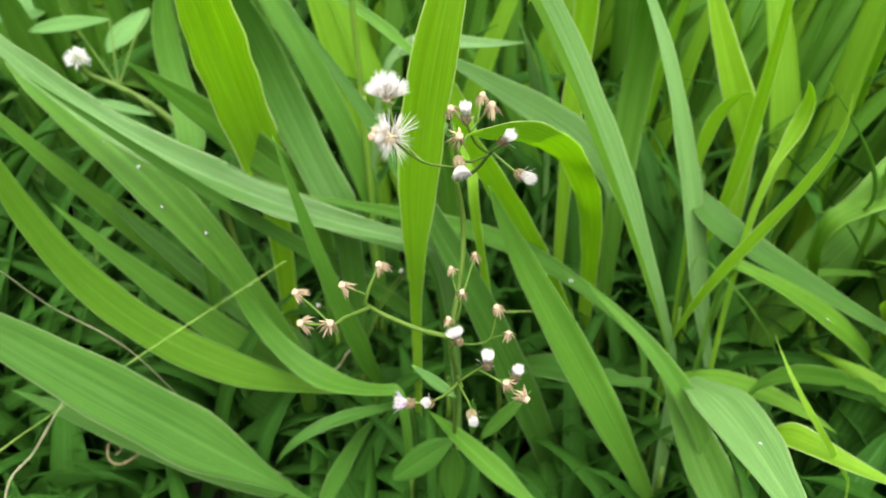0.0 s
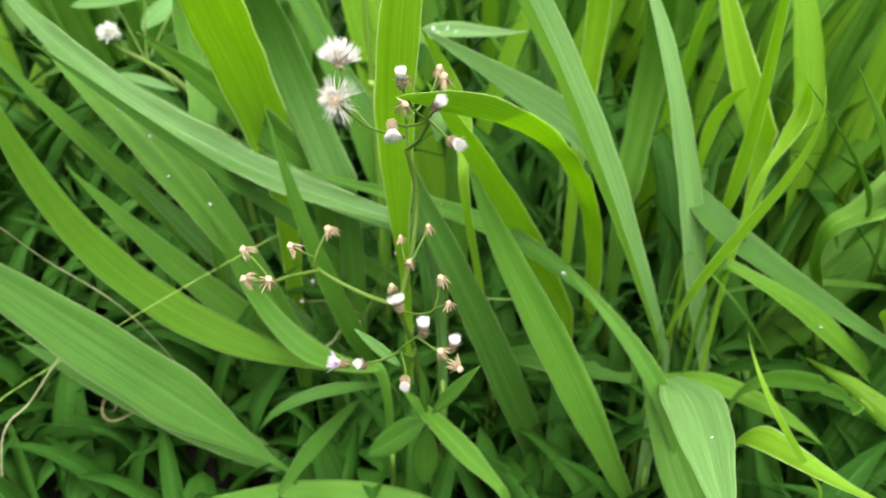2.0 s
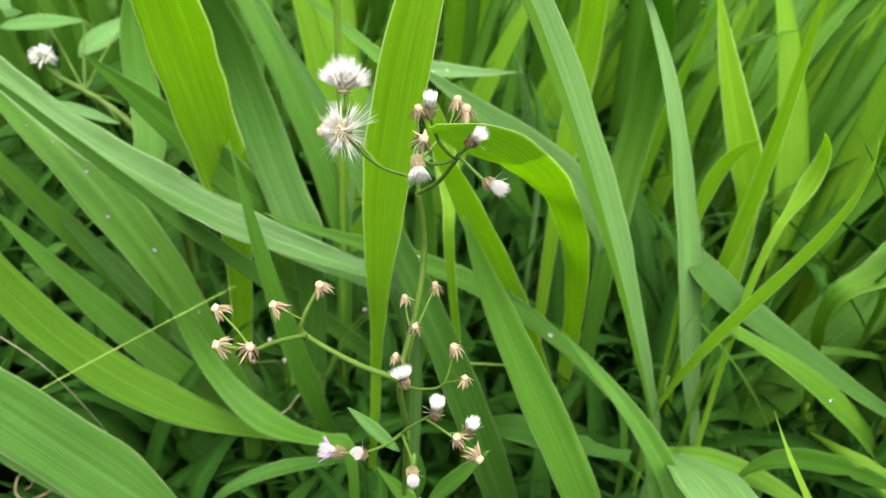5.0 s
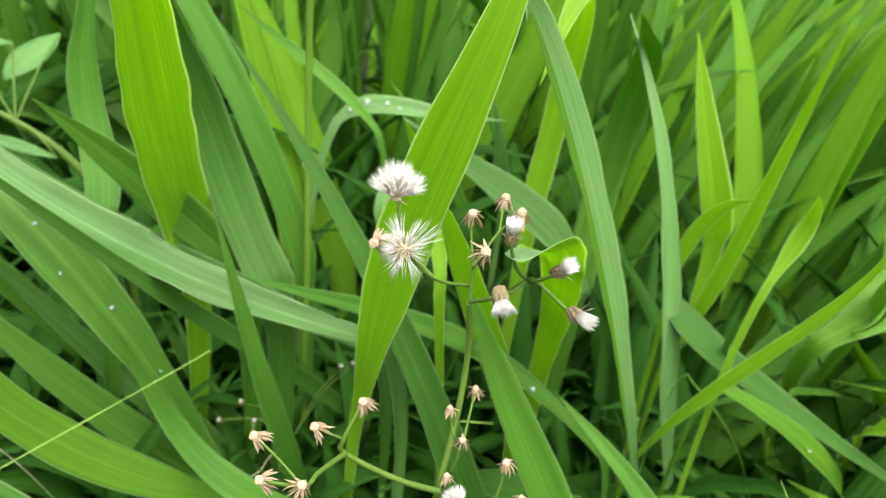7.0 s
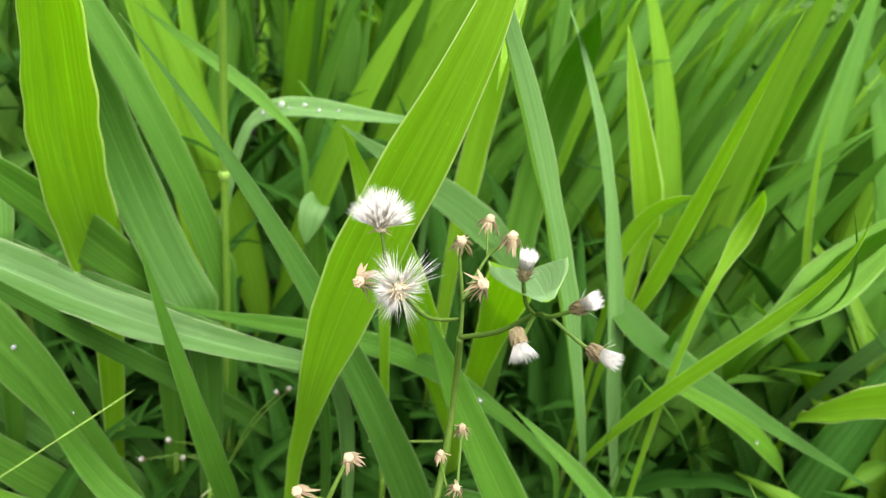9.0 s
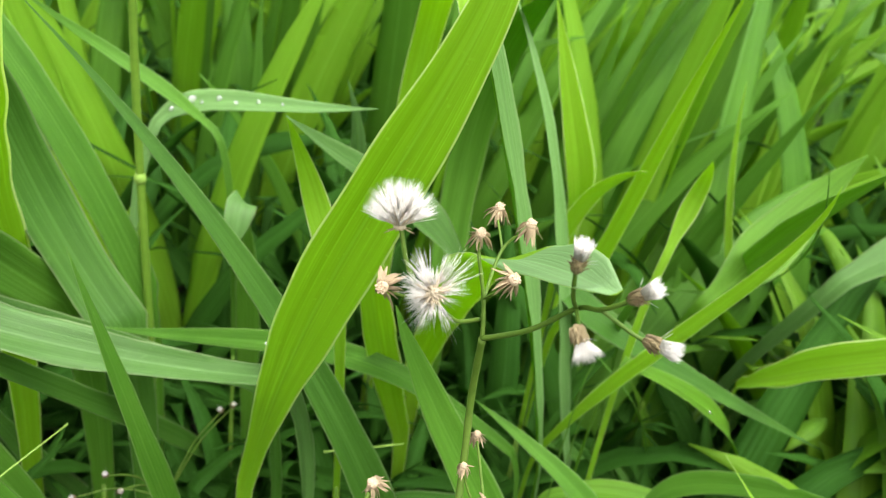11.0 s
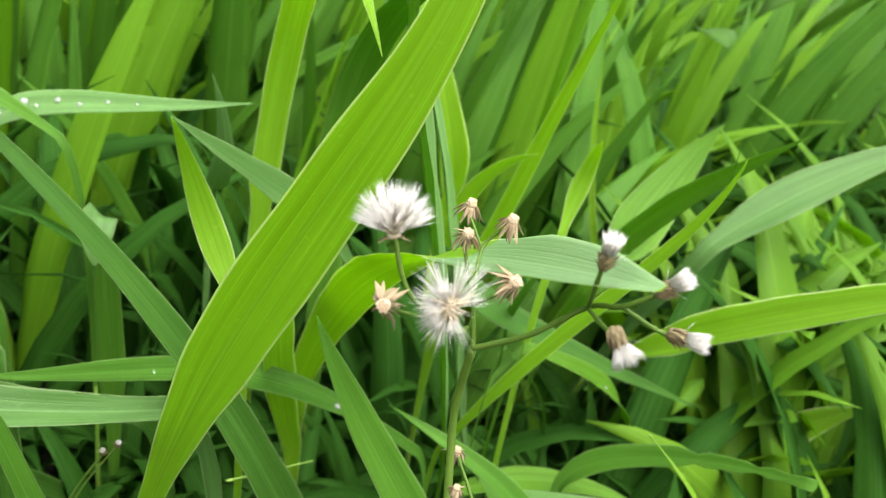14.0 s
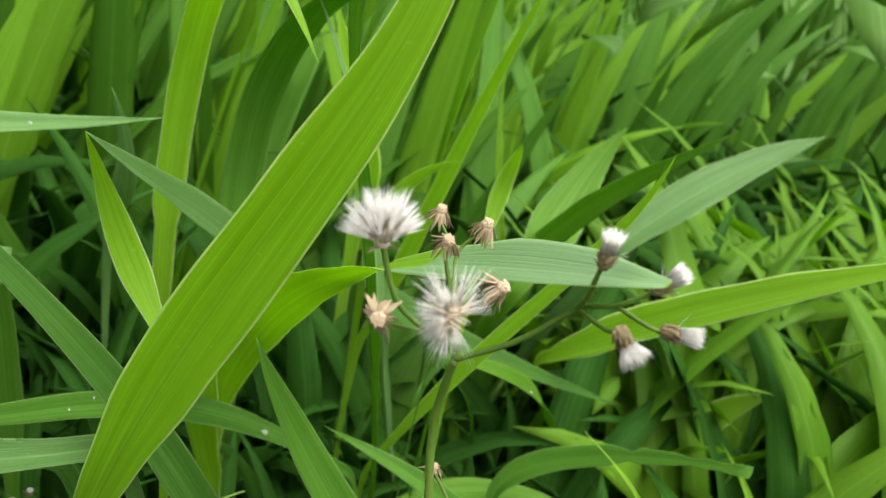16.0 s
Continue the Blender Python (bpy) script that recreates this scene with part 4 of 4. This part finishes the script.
# ---- small things among the blades ----
def dew(shoot, spots):
    """Beads of water on a blade: each spot is (share of its length, share of its half width, radius)."""
    pts, lift, w = SPINES[shoot.name]
    t = tangents(pts)
    for u, side, r in spots:
        k = int(u * (len(pts) - 1))
        q = pts[k] + np.cross(lift[k], t[k]) * side * w[k] / 2 + lift[k] * (0.07 * abs(side) * w[k] + r * 0.35)
        v, f = dome(q, lift[k], r, r * 0.7, 12, 6)
        tagged(new("dew_drop", mesh_of("dew_drop", v, f, DEW)), "clear bead of dew on a grass blade", "dew drop", "dew drops")


def white_flower(p):
    """A round white flower head of many small florets on a green stalk."""
    root = tagged(new("white_flower"), "small round white flower head on a stalk", "flower")
    root.matrix_world = Matrix.Translation((-0.11, 0.43, 0))
    rnd = random.Random(3)
    p = np.array(p)
    twig(root, [(-0.11, 0.43, -0.006), (-0.122, 0.425, 0.09), (-0.1362, 0.422, 0.142), (-0.1496, 0.4219, 0.1607), (-0.1684, 0.423, 0.1727), (-0.18, 0.42, 0.180), p - np.array((0, 0, 0.004))], 0.003, 0.0013, "stalk")
    for k, (a, b, w) in enumerate((((-0.23, 0.4675, 0.1898), (-0.1767, 0.4506, 0.2005), 0.0105), ((-0.1862, 0.4613, 0.1789), (-0.173, 0.504, 0.193), 0.016), ((-0.1789, 0.4101, 0.1703), (-0.1493, 0.4157, 0.16), 0.006), ((-0.2614, 0.4999, 0.1858), (-0.2406, 0.5268, 0.1924), 0.024))):
        a, b = np.array(a), np.array(b)
        weed_leaf(root, a, b, w, (0, -0.6, 0.7), 70 + k, HERB)
        near = a if abs(a[0] + 0.16) < abs(b[0] + 0.16) else b
        twig(root, [(-0.1684, 0.423, 0.1727), (np.array((-0.1684, 0.423, 0.1727)) + near) / 2 + np.array((0, 0, 0.003)), near], 0.0007, 0.0004, "leaf_stalk")
    core = part("flower_head", mesh_of("flower_head", *dome(p, (0, -0.3, 1), 0.0035, 0.003), STEM), root)
    ps = []
    for k in range(60):
        cz = 1 - 1.5 * (k + 0.5) / 60
        g = k * 2.4
        out = np.array((math.sqrt(1 - cz * cz) * math.cos(g), math.sqrt(1 - cz * cz) * math.sin(g), cz))
        ps.append(spike(p + out * 0.0028, out + np.array([rnd.gauss(0, 0.12) for _ in range(3)]), rnd.uniform(0.003, 0.0045), 0.0007))
    part("floret_cluster", mesh_of("floret_cluster", *joined(ps), PETAL), core, "many small white florets")["kind"] = "stuff"


def culm(a, b, c, d, r):
    """An upright grass stem with a pale swollen node."""
    pts = bezier(a, b, c, d, 24)
    foot = np.array((a[0], a[1] + 0.01, -0.006))
    low = bezier(foot, foot + (pts[0] - foot) * 0.3, pts[0] - (pts[2] - pts[0]) * 2, pts[0], 10)[:-1]
    up = unit(pts[-1] - pts[-3])
    pts = np.vstack([low, pts, [pts[-1] + up * s for s in (0.02, 0.04, 0.06)]])
    root = tagged(new("grass_culm", mesh_of("grass_culm", *tube(pts, np.linspace(r * 1.1, r * 0.8, len(pts)), 9), CULM)), "upright yellow-green grass stem with a pale node", "grass stem")
    q = pts[len(low) + 11]
    part("node", mesh_of("node", *dome(q, unit(pts[len(low) + 12] - q), r * 1.35, 0.0028), STALK), root, "pale swollen node")


white_flower((-0.1840, 0.4168, 0.1892))
culm((-0.0354, 0.3781, 0.1212), (-0.0370, 0.3819, 0.1633), (-0.0391, 0.3775, 0.2064), (-0.0402, 0.3678, 0.2505), 0.0016)


def dry_stalk(pts, r, label, material=STRAW):
    """A thin dead grass stalk that rests on the blades."""
    p = np.array(pts, float)
    q = np.vstack([bezier(p[i], p[i] + (p[min(i + 1, len(p) - 1)] - p[max(i - 1, 0)]) / 6, p[i + 1] - (p[min(i + 2, len(p) - 1)] - p[i]) / 6, p[i + 1], 9)[:-1] for i in range(len(p) - 1)] + [p[-1:]])
    rnd = random.Random(len(pts))
    rad = [r * rnd.uniform(0.8, 1.25) * (1 - 0.5 * i / len(q)) for i in range(len(q))]
    tagged(new("dry_stalk", mesh_of("dry_stalk", *tube(q, rad, 7), material)), label, "stalk")


dry_stalk([(-0.128, 0.20, 0.199), (-0.1262, 0.2061, 0.1936), (-0.139, 0.25, 0.152), (-0.1244, 0.2736, 0.1139), (-0.11, 0.30, 0.05), (-0.10, 0.31, 0.0)], 0.0003, "thin dead grass stalk bending between the blades")
dry_stalk([(-0.1850, 0.2570, 0.0700), (-0.1779, 0.2624, 0.0765), (-0.1154, 0.2721, 0.1177), (-0.0636, 0.2953, 0.1441)], 0.0003, "thin yellow-green straw lying across the blades", STALK)
dry_stalk([(-0.185, 0.24, 0.0), (-0.1755, 0.2447, 0.0638), (-0.1641, 0.2538, 0.0795), (-0.1539, 0.2626, 0.0948), (-0.1490, 0.2720, 0.1000)], 0.0004, "short dead grass stalk near the soil")
dry_stalk([(-0.1289, 0.2765, 0.0613), (-0.1319, 0.2705, 0.0611), (-0.1370, 0.2654, 0.0614), (-0.1411, 0.2658, 0.0642), (-0.1429, 0.2716, 0.0665), (-0.1409, 0.2761, 0.0656), (-0.1391, 0.2736, 0.0620), (-0.1407, 0.2708, 0.0614)], 0.0006, "withered brown curl of a dead grass leaf", BUD)
dry_stalk([(-0.0533, 0.3028, 0.0801), (-0.0469, 0.3049, 0.0830), (-0.0424, 0.3085, 0.0885), (-0.0343, 0.3116, 0.0913)], 0.00028, "thin dry twig caught between the blades")
dry_stalk([(0.0138, 0.3057, 0.1120), (0.0257, 0.3010, 0.1152), (0.0383, 0.2961, 0.1188)], 0.0004, "thin green stalk behind the weed", STALK)


def small_weed():
    """A second, smaller weed with a few closed tan heads, half hidden behind the blades."""
    plant = tagged(new("small_weed"), "small thin weed with tan closed heads behind the blades", "weed")
    plant.matrix_world = Matrix.Translation((-0.04, 0.335, 0))
    top = (-0.035, 0.325, 0.085)
    twig(plant, [(-0.04, 0.335, -0.006), (-0.042, 0.332, 0.05), top], 0.0008, 0.0005, "stem")
    for k, (p, d) in enumerate((((-0.0141, 0.3196, 0.1257), (0.1, -0.3, 1)), ((-0.0185, 0.3200, 0.1240), (-0.4, -0.3, 0.8)), ((-0.0545, 0.3086, 0.1134), (-0.2, -0.4, 0.9)), ((-0.0648, 0.3243, 0.0920), (-0.5, -0.5, 0.6)), ((-0.0500, 0.3150, 0.1000), (0.1, -0.6, 0.6)))):
        twig(plant, [top, (np.array(top) + np.array(p)) / 2 + np.array((0, 0, 0.004)), np.array(p) - 0.0015 * unit(np.array(d, float))], 0.0004, 0.0003)
        bud_head(plant, p, d, 0.0014, 60 + k, brush=0.25, label="small closed tan head")


small_weed()
dew(dew_blade, [(0.30, 0.3, 0.0006), (0.36, -0.3, 0.0005), (0.44, -0.2, 0.0009), (0.50, 0.45, 0.0008), (0.56, -0.1, 0.0009), (0.62, 0.1, 0.0007), (0.67, 0.5, 0.0006), (0.7, -0.4, 0.0005), (0.78, 0.2, 0.0009), (0.82, -0.2, 0.0008)])
dew(beaded_blade, [(0.40, 0.1, 0.0012), (0.46, -0.2, 0.001), (0.52, 0.25, 0.0018), (0.55, -0.1, 0.0009), (0.62, 0.2, 0.0013), (0.68, -0.2, 0.0011), (0.74, 0.1, 0.0009), (0.82, 0.0, 0.0007)])
dew(low_blade, [(0.42, 0.2, 0.0012), (0.70, -0.5, 0.0006), (0.75, 0.2, 0.0005)])
dew(bent_blade, [(0.72, 0.25, 0.0007)])
dew(drooping_blade, [(0.5, -0.1, 0.0007)])


# ---- the rest of the meadow ----
def arc(base, length, heading, lean, bend, n):
    """A spine that leaves the ground upright by `lean` and bends over along `heading`."""
    h = np.array((math.cos(heading), math.sin(heading), 0.0))
    pts, p, a = [], np.array(base, float), lean
    for i in range(n):
        pts.append(p.copy())
        a2 = a + bend * (i / (n - 1)) ** 1.6
        p = p + (h * math.sin(a2) + np.array((0, 0, math.cos(a2)))) * length / (n - 1)
    return np.array(pts), h


WAY = np.array(((0, 0, 0.32), (0.035, 0.0, 0.31), (-0.01, 0.04, 0.305), (-0.03, 0.055, 0.31), (-0.045, 0.075, 0.308), (-0.065, 0.1, 0.297), (-0.082, 0.126, 0.288)))


def clear(pts, near):
    """True where a blade stays well away from the path, behind the main clump."""
    gap = np.linalg.norm(np.asarray(pts)[:, None, :] - WAY[None], axis=2)
    return float(gap.min()) > near


def in_front(x, y):
    """The part of the plan that the walk looks over."""
    a = math.atan2(x + 0.03, y - 0.06)
    return -1.2 < a < 1.85


def middle_grass(count, seed, plot, share, lengths, widths, leans, near=0.40, green=MEADOW):
    """Shoots of two to four broad blades that stand behind the main clump."""
    rnd = random.Random(seed)
    made = 0
    labels = ["tall green grass shoot in the meadow behind the weed", "bright yellow-green grass shoot standing behind the weed"]
    for _ in range(count * 30):
        if made >= count:
            break
        x, y = rnd.uniform(plot[0], plot[1]), rnd.uniform(plot[2], plot[3])
        if not in_front(x, y) or (x > 0.16 and y < 0.36):
            continue
        sets = []
        young = rnd.random() < share
        for _ in range(rnd.randint(2, 4)):
            length = rnd.uniform(*lengths)
            side = math.atan2(rnd.gauss(-0.3, 0.7), x * 2.2 + 0.2 + rnd.gauss(0, 0.7))
            pts, h = arc((x + rnd.gauss(0, 0.004), y + rnd.gauss(0, 0.004), -0.004), length, side, rnd.uniform(0.05, leans[0]), rnd.uniform(0.1, leans[1]), 16)
            if clear(pts, near):
                sets.append((pts, h))
        if len(sets) < 2:
            continue
        root = tagged(new("grass_shoot"), labels[young], "grass", "meadow grass shoots")
        root.matrix_world = Matrix.Translation((x, y, 0))
        for k, (pts, h) in enumerate(sets):
            w = rnd.uniform(*widths)
            face = unit(np.array((0, -0.6, 0.5)) - 0.7 * h + np.array((rnd.gauss(0, 0.5), rnd.gauss(0, 0.3), 0)))
            v, f, uv = ribbon(pts, face, leaf_widths(w, 16, 0.35, 2.6), fold=0.16, cols=5, ripple=0.012, seed=made * 7 + k, twist=rnd.uniform(-0.7, 0.7))
            part("blade", mesh_of("blade", v, f, SPROUT if young else green, uv), root)
        made += 1


def blade_mass(name, label, material, count, seed, place, lengths, widths, cols=3, n=9, test=None, bends=(0.1, 1.5)):
    """Many blades in one mesh: some thirty shapes, turned and scaled."""
    rnd = random.Random(seed)
    kinds = []
    for k in range(32):
        pts, h = arc((0, 0, -0.004), 1.0 * rnd.uniform(*lengths), 0.0, rnd.uniform(0.0, 0.4), rnd.uniform(*bends), n)
        face = unit(np.array((-0.8, rnd.gauss(0, 0.5), 0.45)))
        v, f, uv = ribbon(pts, face, leaf_widths(rnd.uniform(*widths), n, 0.45, 2.4), fold=0.15, cols=cols, seed=k, twist=rnd.uniform(-0.5, 0.5))
        kinds.append((pts, np.array(v), f, uv))
    verts, faces, uvs = [], [], []
    for k in range(count):
        x, y = place(rnd)
        pts, v, f, uv = kinds[rnd.randrange(32)]
        turn = np.array(Matrix.Rotation(rnd.uniform(0, 2 * math.pi), 3, "Z")) * rnd.uniform(0.85, 1.2)
        at = np.array((x, y, 0.0))
        if test and not test(pts @ turn.T + at):
            continue
        o = len(verts)
        verts += (v @ turn.T + at).tolist()
        uvs += uv
        faces += [tuple(i + o for i in q) for q in f]
    return tagged(new(name, mesh_of(name, verts, faces, material, uvs)), label, "grass", kind="stuff")


def far_place(rnd):
    while True:
        r, a = rnd.uniform(0.95, 2.6), rnd.uniform(-0.9, 1.75)
        x, y = r * math.sin(a), 0.1 + r * math.cos(a)
        if x > 0.75 or x < -0.55 or y > 0.9:
            return x, y


def round_place(rnd):
    """All round the clump and behind the path, out to three metres."""
    while True:
        r, a = 0.5 + 2.6 * rnd.random() ** 0.8, rnd.uniform(1.7, 5.4)
        x, y = r * math.sin(a), r * math.cos(a)
        if y < 0.25 or abs(x) > 0.7:
            return x, y


def near_place(rnd):
    return rnd.uniform(-0.38, 0.34), rnd.uniform(0.16, 0.46)


def low_place(rnd):
    while True:
        x, y = rnd.uniform(-0.5, 0.85), rnd.uniform(-0.15, 0.95)
        if in_front(x, y) and (y < 0.6 or rnd.random() < 0.4):
            return x, y


def oval_leaf(length, width, curl, seed):
    """An oval weed leaf in its own axes: stalk at the origin, tip along x, face up."""
    n = 11
    u = np.linspace(0, 1, n)
    pts = np.stack([u * length, np.zeros(n), curl * length * u * (0.4 - u)], 1)
    w = width * np.maximum(0.06, np.sin(np.pi * np.clip(u, 0, 1) ** 0.8) ** 0.8)
    return ribbon(pts, (0, 0, 1), w, fold=0.25, cols=5, ripple=0.02, seed=seed)


def seedlings(count):
    """Low broad-leaved weeds between the blades."""
    rnd = random.Random(21)
    leaves = []
    for k in range(5):
        v, f, uv = oval_leaf(rnd.uniform(0.022, 0.036), rnd.uniform(0.009, 0.015), rnd.uniform(0.2, 0.7), k)
        leaves.append(mesh_of("leaf", v, f, WEED, uv))
    for k in range(count):
        for _ in range(40):
            x, y = rnd.uniform(-0.45, 0.6), rnd.uniform(0.0, 0.85)
            if in_front(x, y) and clear([(x, y, 0.07)], 0.33):
                break
        h = rnd.uniform(0.03, 0.085) * (1.5 if x < -0.15 and y > 0.4 else 1)
        root = new("broadleaf_weed")
        root.matrix_world = Matrix.Translation((x, y, 0))
        tagged(root, "low broad-leaved green weed growing between the grass blades", "weed", "low broad-leaved weeds")
        top = np.array((rnd.gauss(0, 0.012), rnd.gauss(0, 0.012), h))
        sv, sf = tube(bezier((0, 0, -0.008), (0, 0, h * 0.4), top * (0.8, 0.8, 0.8), top, 8), np.linspace(0.0011, 0.0006, 8), 6)
        st = part("stem", mesh_of("stem", sv, sf, CULM), root)
        st.matrix_parent_inverse = Matrix()
        turn = rnd.uniform(0, 6.28)
        m = rnd.randint(5, 8)
        for i in range(m):
            q = 0.35 + 0.65 * i / (m - 1)
            p = top * np.array((q * q, q * q, q))
            turn += 2.4 + rnd.gauss(0, 0.25)
            lf = part("leaf", leaves[rnd.randrange(5)], root)
            lf.matrix_parent_inverse = Matrix()
            lf.matrix_basis = Matrix.Translation(p) @ Matrix.Rotation(turn, 4, "Z") @ Matrix.Rotation(-rnd.uniform(0.0, 0.7), 4, "Y") @ Matrix.Diagonal((*[rnd.uniform(0.6, 1.15)] * 3, 1))


def mat_place(rnd):
    while True:
        x, y = rnd.uniform(-0.5, 0.7), -0.05 + 0.9 * rnd.random() ** 1.15
        if in_front(x, y):
            return x, y


def tangle_place(rnd):
    while True:
        r, a = rnd.uniform(0.45, 1.3), rnd.uniform(-1.0, -0.25) if rnd.random() < 0.75 else rnd.uniform(0.55, 1.6)
        return r * math.sin(a), 0.08 + r * math.cos(a)


def corner_place(rnd):
    return rnd.uniform(0.2, 0.55), rnd.uniform(0.02, 0.33)


def leaf_mass(name, label, material, count, seed, size, height, place, near):
    """Many small oval leaves in one mesh."""
    rnd = random.Random(seed)
    kinds = []
    for k in range(6):
        n = 6
        u = np.linspace(0, 1, n)
        length, width = size * rnd.uniform(0.7, 1.5), size * rnd.uniform(0.35, 0.65)
        pts = np.stack([u * length, np.zeros(n), rnd.uniform(0.1, 0.7) * length * u * (0.5 - u)], 1)
        v, f, uv = ribbon(pts, (0, 0, 1), width * np.maximum(0.05, np.sin(np.pi * u ** 0.8)), fold=0.25, cols=3, seed=k)
        kinds.append((np.array(v), f, uv))
    verts, faces, uvs = [], [], []
    for _ in range(count):
        x, y = place(rnd)
        z = height * rnd.random() ** 1.5
        if not clear([(x, y, z + 0.015)], near):
            continue
        v, f, uv = kinds[rnd.randrange(6)]
        turn = Euler((rnd.gauss(0, 0.35), rnd.gauss(-0.2, 0.4), rnd.uniform(0, 6.28))).to_matrix()
        o = len(verts)
        verts += ((v * rnd.uniform(0.7, 1.3)) @ np.array(turn).T + np.array((x, y, z))).tolist()
        faces += [tuple(i + o for i in q) for q in f]
        uvs += uv
    tagged(new(name, mesh_of(name, verts, faces, material, uvs)), label, "weeds", kind="stuff")


middle_grass(85, 5, (-0.6, 0.9, -0.1, 1.0), 0.3, (0.17, 0.34), (0.013, 0.026), (0.5, 1.2))
middle_grass(38, 9, (0.14, 0.42, 0.42, 0.85), 0.35, (0.2, 0.34), (0.014, 0.026), (0.3, 0.6), 0.37)
middle_grass(42, 10, (-0.25, 0.2, 0.48, 0.9), 0.27, (0.22, 0.36), (0.016, 0.03), (0.3, 0.5), 0.38)
middle_grass(14, 11, (0.42, 0.8, 0.36, 0.6), 0.08, (0.2, 0.33), (0.018, 0.032), (0.35, 0.8), 0.40)
seedlings(70)
# The mat and undergrowth take the leaf colour with the deep shade in it.
leaf_mass("ground_cover", "mat of small leaves over the soil, shade put in their colour", LOW_SHADED, 5000, 61, 0.03, 0.045, mat_place, 0.265)
leaf_mass("leafy_weeds", "tangle of broad green weed leaves in the meadow", FIELD, 650, 71, 0.06, 0.27, tangle_place, 0.45)
leaf_mass("leafy_weeds", "low bright green weed leaves between the blades", BRIGHT, 240, 77, 0.02, 0.12, corner_place, 0.36)
blade_mass("meadow_grass", "bright arching grass leaves low beside the clump", BRIGHT, 430, 37, corner_place, (0.13, 0.24), (0.015, 0.028), test=lambda p: clear(p, 0.33), bends=(0.8, 2.0))
blade_mass("meadow_grass", "dense bright green grass filling the meadow beyond", FIELD, 1250, 31, far_place, (0.2, 0.42), (0.017, 0.034))
blade_mass("meadow_grass", "green grass all round the clump", FIELD, 2200, 33, round_place, (0.14, 0.3), (0.012, 0.024), test=lambda p: clear(p, 0.42))
blade_mass("grass_undergrowth", "low arching grass leaves with shade in their colour at the clump foot", LOW_SHADED, 1600, 41, low_place, (0.1, 0.22), (0.012, 0.024), test=lambda p: clear(p, 0.335), bends=(0.8, 2.3))
blade_mass("grass_undergrowth", "short bent grass leaves close to the soil", LOW_SHADED, 1300, 47, near_place, (0.06, 0.12), (0.008, 0.015), test=lambda p: clear(p, 0.275), bends=(1.1, 2.4))
